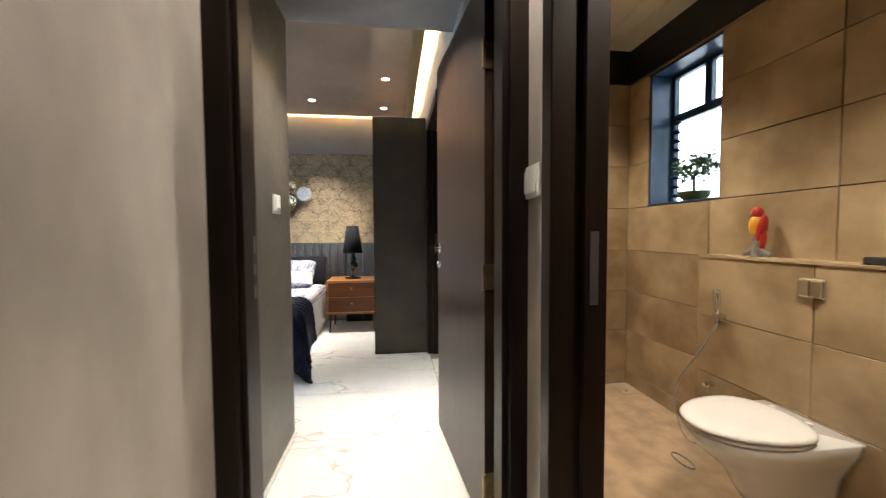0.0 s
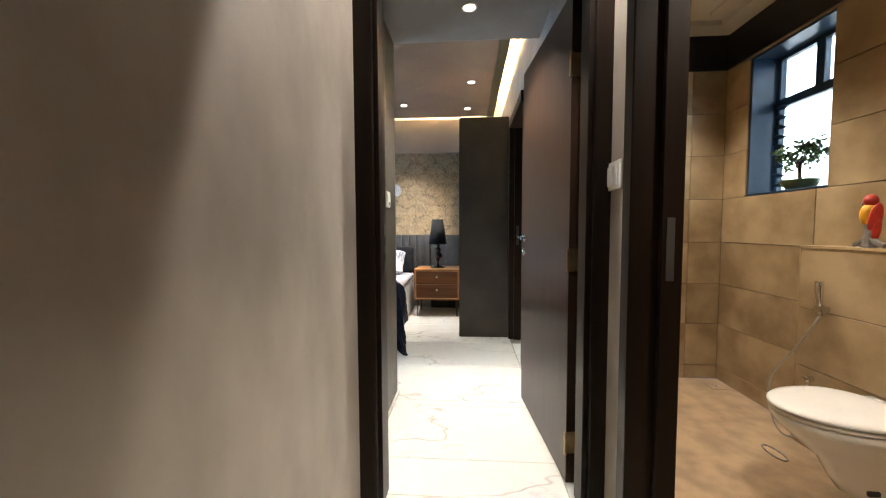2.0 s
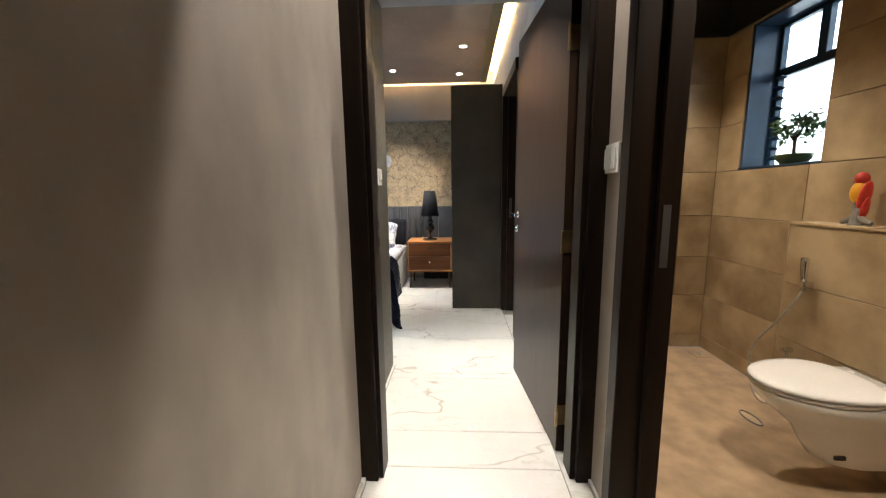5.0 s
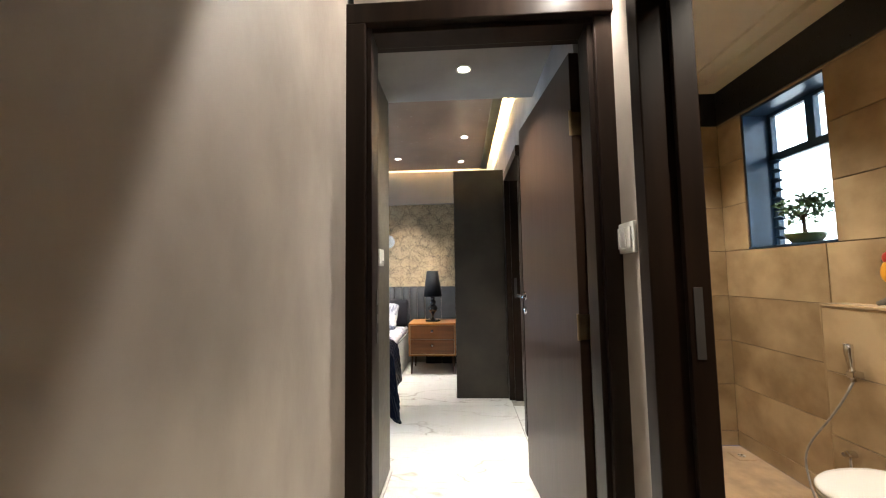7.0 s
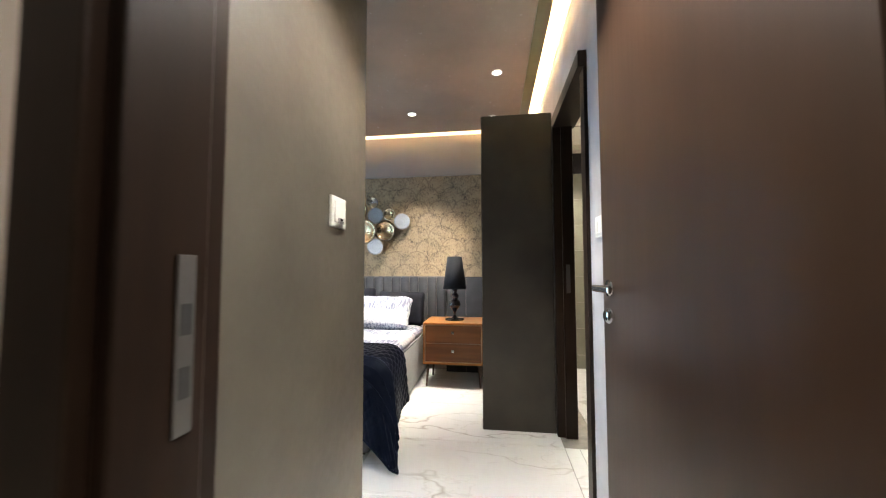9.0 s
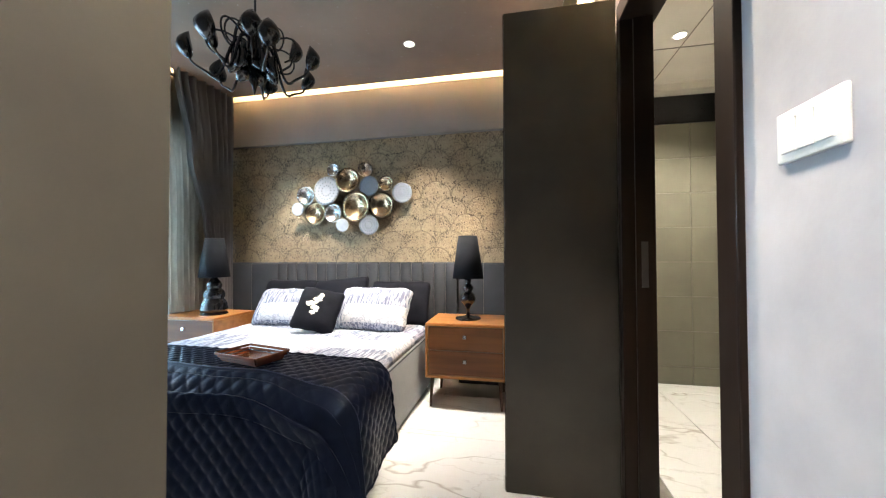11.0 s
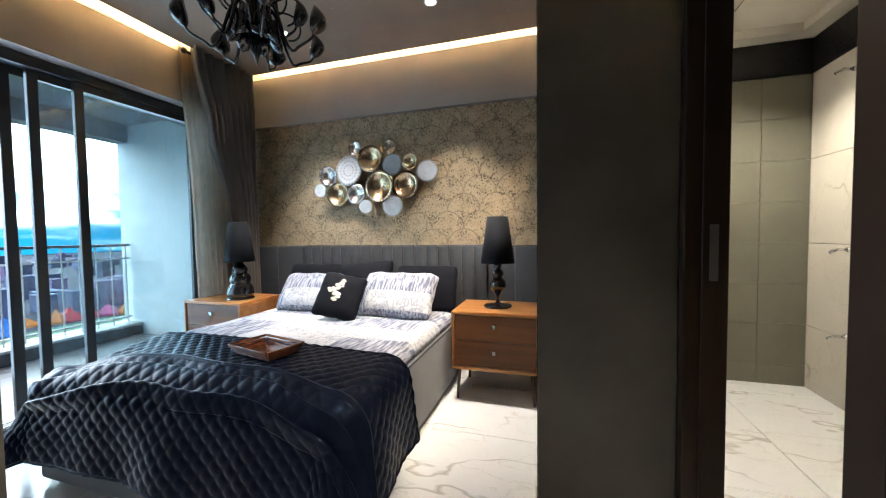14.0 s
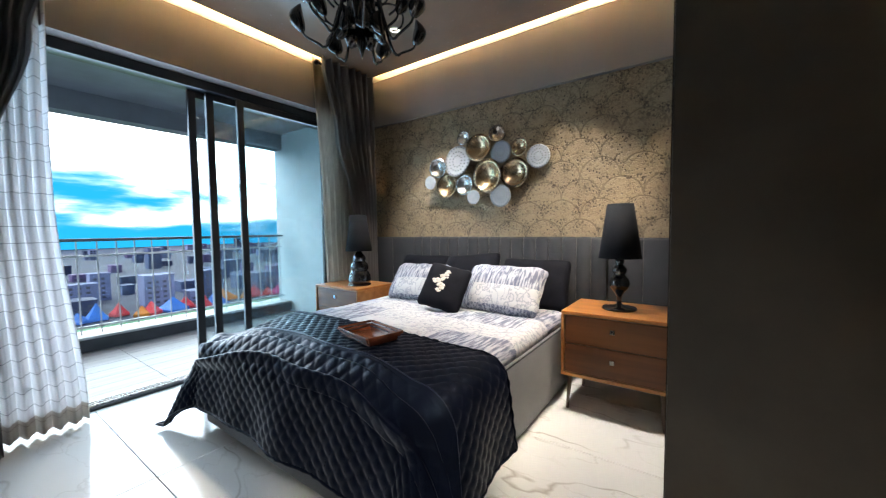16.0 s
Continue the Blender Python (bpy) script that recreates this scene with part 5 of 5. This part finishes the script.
x0 = -0.80
for i in range(17):
    part("channel", flute(x0 + i * 0.1065, x0 + (i + 1) * 0.1065 - 0.002, -0.09, 0.045, 0.30, 1.082, 0.018), UPH, hb, "", True)
for a, b in ((-1.44, -1.12), (-1.118, -0.804), (1.014, 1.24), (1.242, 1.468)):
    part("side_panel", flute(a, b, -0.05, 0.045, 0.0, 1.078, 0.008), UPH, hb, "", True)


def wall_art():
    """Cluster of dished metal discs on the wallpaper."""
    root = thing("wall_art", "cluster of pierced gold, silver and enamel metal discs on the wall", "wall art", -1.40, 5.196, 1.65)
    discs = [(634, 296, 27, 0, 0), (675, 278, 23, 1, 0), (649, 258, 12, 2, 0), (706, 259, 14, 2, 35), (715, 291, 18, 0, 0), (746, 288, 14, 1, 0), (773, 305, 18, 0, 0), (595, 304, 18, 2, 0),
             (582, 330, 12, 3, 0), (612, 338, 22, 1, 0), (648, 339, 18, 2, 0), (692, 328, 28, 1, 0), (735, 326, 24, 1, 0), (666, 362, 12, 3, 0), (716, 363, 18, 0, 0)]
    for k, (px, py, r, kind, tilt) in enumerate(discs):
        x = -1.67 + (px - 636) * 0.0056 + 1.40
        z = 1.795 - (py - 294) * 0.0052 - 1.65
        r *= 0.0053
        dep = 0.02 + 0.018 * (k % 3)
        if kind in (0, 3):
            prof = [(r * 0.02, 0.010), (r * 0.3, 0.008), (r * 0.8, 0.004), (r, 0.010), (r, 0.013), (r * 0.8, 0.008), (r * 0.3, 0.012), (r * 0.02, 0.014)]
            m = ENAMEL
        else:
            prof = [(r * 0.02, -0.32 * r), (r * 0.35, -0.28 * r), (r * 0.68, -0.12 * r), (r * 0.80, 0.0), (r, 0.004), (r, 0.008), (r * 0.80, 0.004), (r * 0.67, -0.11 * r), (r * 0.35, -0.26 * r), (r * 0.02, -0.30 * r)]
            m = GOLD if kind == 1 else SILVER
        m4 = pose(x, -dep - 0.035, z, 90 + (k * 37 % 9 - 4), 0, tilt + (k * 53 % 11 - 5))
        d = part("disc", moved(lathe(prof, 40, False), m4), m, root, "pale enamel disc" if kind in (0, 3) else ("dished gold disc" if kind == 1 else "dished silver disc"), True)
        part("stalk", tube([(x, -dep - 0.035, z), (x, 0, z)], 0.004, 6), SILVER, root)
        if kind == 3:
            continue
        bm = bmesh.new()
        for rr, cnt in ((0.90, 26), (0.62, 18), (0.36, 12)) if kind == 0 else ((0.91, 26),):
            for i in range(cnt):
                a = 2 * math.pi * i / cnt
                q = bmesh.ops.create_circle(bm, cap_ends=True, segments=6, radius=r * 0.045 + 0.0008)
                h = 0.0135 if kind == 0 else 0.0085
                bmesh.ops.translate(bm, vec=(rr * r * math.cos(a), rr * r * math.sin(a), h), verts=q["verts"])
        tagged(part("pierced_holes", moved(bm, m4), DOT, d), kind="stuff")


wall_art()


def chandelier():
    root = thing("chandelier", "black lacquered chandelier with curling leaf arms", "chandelier", -1.19, 3.52, CZ)
    part("canopy", lathe([(0.06, 0.0), (0.058, -0.015), (0.02, -0.035), (0.006, -0.04)], 24), CHAND, root, "", True)
    part("rod", tube([(0, 0, -0.03), (0, 0, -0.34)], 0.006, 8), CHAND, root)
    part("stem", lathe([(0.008, -0.34), (0.03, -0.37), (0.018, -0.42), (0.035, -0.50), (0.05, -0.56), (0.03, -0.63), (0.016, -0.67), (0.028, -0.70), (0.012, -0.73), (0.002, -0.77)], 20), CHAND, root, "", True)

    def leaf_bud(bm, c, d, size, lean):
        """Pointed curled leaf shell."""
        rings = []
        n = 12
        for k in range(n + 1):
            t = k / n
            w = size * 0.36 * math.sin(math.pi * min(1, t ** 0.75)) ** 0.9 + 0.001
            rise = size * t
            bend = size * 0.35 * math.sin(t * 3.0) * lean
            rings.append([bm.verts.new(c + d * (bend + w * math.cos(a) * 0.7) + d.cross(Vector((0, 0, 1))) * (w * math.sin(a)) + Vector((0, 0, rise))) for a in (i * math.pi / 4 for i in range(8))])
        for a, b in zip(rings, rings[1:]):
            for i in range(8):
                j = (i + 1) % 8
                bm.faces.new((a[i], a[j], b[j], b[i]))

    for tier, count, r0, zlow, ztip, off in ((0, 7, 0.285, -0.70, -0.62, 0.2), (1, 4, 0.18, -0.62, -0.50, 0.6)):
        for k in range(count):
            a = 2 * math.pi * k / count + off
            d = Vector((math.cos(a), math.sin(a), 0))
            z0_ = -0.52 if tier == 0 else -0.44
            p = curve(d * 0.03 + Vector((0, 0, z0_)), d * 0.12 + Vector((0, 0, z0_ + 0.16)), d * (r0 * 0.45) + Vector((0, 0, zlow - 0.10)), d * (r0 * 0.72) + Vector((0, 0, zlow)), 14)
            p += curve(d * (r0 * 0.72) + Vector((0, 0, zlow)), d * (r0 * 0.9) + Vector((0, 0, zlow + 0.03)), d * r0 + Vector((0, 0, zlow + 0.03)), d * r0 + Vector((0, 0, zlow + 0.075)), 8)[1:]
            bm = tube(p, [0.009 - 0.004 * i / (len(p) - 1) for i in range(len(p))], 8)
            arm = part("arm", bm, CHAND, root, "", True)
            bm = bmesh.new()
            leaf_bud(bm, d * r0 + Vector((0, 0, zlow + 0.055)), d, 0.135, 0.5)
            part("leaf", bm, CHAND, arm, "", True)
            bm = bmesh.new()
            leaf_bud(bm, d * (r0 * 0.40) + Vector((0, 0, zlow + 0.02)), d, 0.12, -0.7)
            part("leaf", bm, CHAND, arm, "", True)
            q = curve(d * (r0 * 0.25) + Vector((0, 0, z0_ + 0.02)), d * (r0 * 0.85) + Vector((0, 0, z0_ + 0.12)), d * (r0 * 0.9) + Vector((0, 0, zlow + 0.12)), d * (r0 * 0.55) + Vector((0, 0, zlow + 0.10)), 12)
            part("tendril", tube(q, 0.005, 6), CHAND, arm, "", True)


chandelier()


def curtain(name, label, material, x, rows, folds, depth, seed, n=120, m=40, category="curtain"):
    """Pleated cloth hanging in a plane of constant x; rows give (height, y from, y to, fold share)."""
    bm = bmesh.new()
    uvl = bm.loops.layers.uv.new("UVMap")
    rr = [(z, a, b, k) for z, a, b, k in rows]
    grid = []
    full = max(b - a for _, a, b, _ in rr) * 1.6
    for j in range(m + 1):
        z = rr[0][0] + (rr[-1][0] - rr[0][0]) * j / m
        for q0, q1 in zip(rr, rr[1:]):
            if q1[0] <= z <= q0[0] + 1e-6:
                t = (q0[0] - z) / (q0[0] - q1[0])
                t = t * t * (3 - 2 * t)
                a, b, k = (q0[i] + (q1[i] - q0[i]) * t for i in (1, 2, 3))
                break
        row = []
        for i in range(n + 1):
            u = i / n
            w = math.sin(2 * math.pi * folds * u + 0.7 * math.sin(5 * u + seed)) + 0.35 * math.sin(2 * math.pi * folds * 2.1 * u + seed)
            w += 0.25 * noise.noise(Vector((u * 6, z * 1.2, seed)))
            v = bm.verts.new((x + depth * k * w, a + (b - a) * u, z))
            row.append((v, u * full, z))
        grid.append(row)
    for j in range(m):
        for i in range(n):
            q = (grid[j][i], grid[j][i + 1], grid[j + 1][i + 1], grid[j + 1][i])
            f = bm.faces.new([v for v, _, _ in q])
            for lp, (_, uu, vv) in zip(f.loops, q):
                lp[uvl].uv = (uu, vv)
    ob = finish(name, bm, material, smooth=True)
    sol = ob.modifiers.new("thickness", "SOLIDIFY")
    sol.thickness = 0.003
    return tagged(ob, label, category)


curtain("curtain", "brown-grey satin drape tied back beside the bed", DRAPE, -2.72, [(2.80, 4.42, 5.08, 1), (2.1, 4.56, 5.09, 0.9), (1.45, 4.74, 5.10, 0.6), (1.15, 4.80, 5.10, 0.5), (0.02, 4.74, 5.10, 0.8)], 8, 0.05, 1.0)
curtain("sheer_curtain", "brown-tinted flecked sheer curtain beside the drape", BROWN_SHEER, -2.86, [(2.80, 4.42, 5.02, 1), (1.4, 4.50, 5.02, 1), (0.02, 4.54, 5.02, 1)], 9, 0.025, 2.0, 70, 20)
curtain("curtain", "brown-grey satin drape tied back by the balcony door", DRAPE, -2.74, [(2.80, 2.29, 2.78, 1), (2.2, 2.29, 2.62, 1), (1.5, 2.29, 2.45, 0.8), (1.2, 2.29, 2.40, 0.7), (0.02, 2.29, 2.42, 0.9)], 8, 0.045, 3.0)
curtain("sheer_curtain", "white checked sheer curtain by the balcony door", SHEER, -2.88, [(2.80, 2.30, 2.70, 1), (1.4, 2.30, 2.68, 1), (0.02, 2.30, 2.77, 1)], 7, 0.035, 4.0, 110, 24)
for ya, yb in ((4.44, 5.10), (2.31, 2.84)):
    rodt = thing("curtain_rod", "dark curtain rod under the ceiling edge", "curtain rod", -2.78, (ya + yb) / 2, 2.73, 0, "curtain rods")
    h = (yb - ya) / 2
    part("rod", tube([(0, -h, 0), (0, h, 0)], 0.012, 12), ALU_DARK, rodt, "", True)
    for s in (-1, 1):
        part("finial", moved(lathe([(0.012, 0), (0.026, 0.012), (0.022, 0.03), (0.002, 0.038)], 16, False), pose(0, s * (h - 0.002), 0, -90 * s)), ALU_DARK, rodt, "", True)

# ---- sliding doors ----
sd = tagged(new("door_balcony"), "dark aluminium sliding balcony doors stacked open", "sliding door", kind="structure")
SX = -3.08
part("head_track", box(SX - 0.06, SX + 0.06, 2.36, 4.95, 2.27, 2.345, 0.004), ALU_DARK, sd)
part("floor_track", box(SX - 0.06, SX + 0.06, 2.36, 4.95, 0.0, 0.022, 0.003), ALU_DARK, sd)
for dx in (-0.035, 0.0, 0.035):
    part("track_rail", box(SX + dx - 0.003, SX + dx + 0.003, 2.36, 4.95, 0.022, 0.034), STEEL, sd)
part("side_post", box(SX - 0.06, SX + 0.06, 4.89, 4.95, 0.022, 2.27, 0.004), ALU_DARK, sd)
part("side_post", box(SX - 0.06, SX + 0.06, 2.36, 2.40, 0.022, 2.27, 0.004), ALU_DARK, sd)
for ya, yb, dx in ((3.47, 4.74, -0.04), (3.585, 4.81, 0.0), (3.805, 4.885, 0.04)):
    sh = part("sash", box(SX + dx - 0.016, SX + dx + 0.016, ya, ya + 0.055, 0.036, 2.268, 0.003), ALU_DARK, sd)
    part("sash_stile", box(SX + dx - 0.016, SX + dx + 0.016, yb - 0.05, yb, 0.036, 2.268, 0.003), ALU_DARK, sh)
    part("sash_rail", box(SX + dx - 0.016, SX + dx + 0.016, ya + 0.055, yb - 0.05, 0.036, 0.09, 0.003), ALU_DARK, sh)
    part("sash_rail", box(SX + dx - 0.016, SX + dx + 0.016, ya + 0.055, yb - 0.05, 2.215, 2.268, 0.003), ALU_DARK, sh)
    g = part("pane", box(SX + dx - 0.003, SX + dx + 0.003, ya + 0.05, yb - 0.045, 0.085, 2.22), GLASS, sh)
    g.visible_shadow = False

# ---- balcony ----
deck = structure("floor_balcony", box(-4.70, -3.14, 0.9, 5.28, -0.07, -0.012), GROUT, "grey wood-look plank balcony floor", "floor")
xs = [-4.70 + 0.195 * i for i in range(9)]
tile_field(deck, "plank", lambda a, b: pose(a, b, -0.004), xs, [0.9, 2.1, 3.3, 4.5, 5.28], DECK, 0.003, 0.008, shift=0.0)
wall("wall_balcony_end", -5.02, -3.15, 5.28, 5.45, -0.07, 2.6, BALC_WALL, "pale blue-grey rough plaster balcony wall")
wall("wall_balcony_far_end", -5.02, -3.15, 0.75, 0.9, -0.07, 2.6, BALC_WALL, "pale plaster balcony end wall")
wall("wall_facade", -3.20, -3.15, 0.9, 2.28, -0.07, 2.6, BALC_WALL, "pale exterior plaster beside the balcony doors")
structure("balcony_kerb", box(-5.02, -4.70, 0.9, 5.28, -0.07, 0.115, 0.006), mat("dark_kerb_stone", (0.055, 0.06, 0.07), 0.5, scale=8), "dark stone kerb at the balcony edge", "kerb")
structure("balcony_coping", box(-5.04, -4.69, 0.9, 5.28, 0.1155, 0.14, 0.004), mat("pale_coping", (0.55, 0.57, 0.58), 0.5, scale=8), "pale stone coping on the kerb", "kerb")
structure("ceiling_balcony", box(-5.02, -3.15, 0.9, 5.28, 2.55, 2.65), SOFFIT, "grey painted balcony ceiling, darkened as shade", "ceiling")
wall("beam_balcony", -5.02, -4.82, 0.9, 5.28, 2.34, 2.55, SOFFIT, "grey painted beam at the balcony edge, darkened as shade")
rl = thing("balcony_railing", "pale metal balcony railing with thin balusters", "railing", -4.86, 3.1, 0.14)
part("handrail", box(-0.03, 0.03, -2.18, 2.16, 0.935, 0.965, 0.004), mat("dark_handrail", (0.09, 0.12, 0.16), 0.4, scale=8), rl, "dark handrail")
part("lower_rail", box(-0.012, 0.012, -2.18, 2.16, 0.78, 0.80), RAIL, rl)
part("bottom_rail", box(-0.012, 0.012, -2.18, 2.16, 0.06, 0.08), RAIL, rl)
for i in range(29):
    y = -2.14 + i * 0.152
    part("baluster", box(-0.005, 0.005, y - 0.005, y + 0.005, 0.0, 0.935), RAIL, rl)
gp = part("glass_infill", box(-0.024, -0.018, -2.16, 2.14, 0.03, 0.78), GLASS, rl)
gp.visible_shadow = False

# ---- distance ----
GZ = -45.0
# distance haze is put into the dark blue ground colour
structure("ground", box(-2500, 300, -2500, 2500, GZ - 1, GZ), mat("city_ground", (0.016, 0.026, 0.062), 0.9, second=(0.009, 0.017, 0.036), scale=0.03), "city ground far below, tinted with blue haze", "ground")
structure("sports_field", box(-246, -60, -150, 380, GZ, GZ + 0.3), mat("green_field", (0.10, 0.24, 0.13), 0.9, second=(0.08, 0.20, 0.10), scale=0.05), "green open playing field below", "ground")
rnd = random.Random(11)
TENTS = [mat("tent_" + nm, c, 0.7, scale=0.3) for nm, c in (("red", (0.60, 0.03, 0.05)), ("blue", (0.03, 0.18, 0.65)), ("pink", (0.65, 0.08, 0.28)), ("orange", (0.65, 0.22, 0.03)))]
for k in range(60):
    x, y = -248 - rnd.random() * 16, -110 + k * 7.6 + rnd.random() * 4
    w, h = 4 + rnd.random() * 4, 4 + rnd.random() * 4
    bm = lathe([(w, 0.2), (w, 1.6), (w * 0.5, 1.6 + h * 0.45), (0.2, 1.6 + h)], 4)
    ob = finish("tent", moved(bm, pose(x, y, GZ, 0, 0, rnd.random() * 90)), TENTS[rnd.randrange(4)])
    tagged(ob, "bright coloured festival tent far below by the field", "tent", "festival tents")
# blue and mauve tints paint the distance haze onto the blocks
CITY_HAZE = [mat("city_" + nm, c, 0.8, scale=0.08) for nm, c in (("slate_blue", (0.055, 0.085, 0.20)), ("pale_blue", (0.17, 0.20, 0.36)), ("navy", (0.025, 0.04, 0.11)), ("mauve", (0.15, 0.10, 0.25)))]
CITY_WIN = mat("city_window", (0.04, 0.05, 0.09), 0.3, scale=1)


def building(x, y, w, d, h, m):
    root = thing("apartment_building", "distant apartment block with rows of windows, tinted with haze", "building", x, y, GZ, 0, "distant buildings")
    part("wall", box(-w / 2, w / 2, -d / 2, d / 2, 0, h), m, root)
    part("roof", box(-w / 2 - 0.4, w / 2 + 0.4, -d / 2 - 0.4, d / 2 + 0.4, h, h + 0.8), m, root)
    bm = bmesh.new()
    for fl in range(int(h / 3.2)):
        z = 1.4 + fl * 3.2
        for c in range(int(d / 4)):
            yy = -d / 2 + 1.6 + c * 4
            add_box(bm, w / 2 - 0.05, w / 2 + 0.12, yy, yy + 1.9, z, z + 1.5)
    if bm.faces:
        tagged(part("windows", bm, CITY_WIN, root), kind="stuff")
    else:
        bm.free()


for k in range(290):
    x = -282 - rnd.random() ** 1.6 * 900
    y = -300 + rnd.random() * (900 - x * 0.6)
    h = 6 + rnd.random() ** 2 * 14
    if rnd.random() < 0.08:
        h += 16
    building(x, y, 8 + rnd.random() * 8, 7 + rnd.random() * 12, h, CITY_HAZE[k % 4])


def sky_backdrop():
    m = bpy.data.materials.new("bright_cloudy_sky")
    m.use_nodes = True
    nt = m.node_tree
    n, l = nt.nodes, nt.links
    b = n["Principled BSDF"]
    b.inputs["Base Color"].default_value = (0, 0, 0, 1)
    b.inputs["Specular IOR Level"].default_value = 0.0
    geo = n.new("ShaderNodeNewGeometry")
    sep = n.new("ShaderNodeSeparateXYZ")
    l.new(geo.outputs["Position"], sep.inputs[0])
    mp = n.new("ShaderNodeMapping")
    mp.inputs["Scale"].default_value = (0.0, 0.0010, 0.0055)
    l.new(geo.outputs["Position"], mp.inputs["Vector"])
    nz = n.new("ShaderNodeTexNoise")
    nz.inputs["Scale"].default_value, nz.inputs["Detail"].default_value = 2.0, 6.0
    l.new(mp.outputs["Vector"], nz.inputs["Vector"])
    up = math_node(n, l, "DIVIDE", sep.outputs["Z"], 400.0)
    f = math_node(n, l, "ADD", up, math_node(n, l, "MULTIPLY", math_node(n, l, "SUBTRACT", nz.outputs["Fac"], 0.5), 1.9))
    r = n.new("ShaderNodeMapRange")
    r.inputs["From Min"].default_value, r.inputs["From Max"].default_value = 0.04, 0.50
    l.new(f, r.inputs["Value"])
    soft = math_node(n, l, "POWER", r.outputs["Result"], 2.6)
    col = mix_node(n, l, soft, (0.03, 0.62, 1.15), (8.6, 9.3, 10.0))
    l.new(col, b.inputs["Emission Color"])
    b.inputs["Emission Strength"].default_value = 1.0
    return m


structure("backdrop", box(-1502, -1500, -4500, 4200, GZ, 1800), sky_backdrop(), "bright cloudy sky over a cyan horizon", "sky")

structure("backdrop_window", box(60, 60.5, -60, 500, -30, 90), glow("white_overcast_sky", (0.93, 0.97, 1.0), 4.0), "white overcast sky outside the bathroom window", "sky")
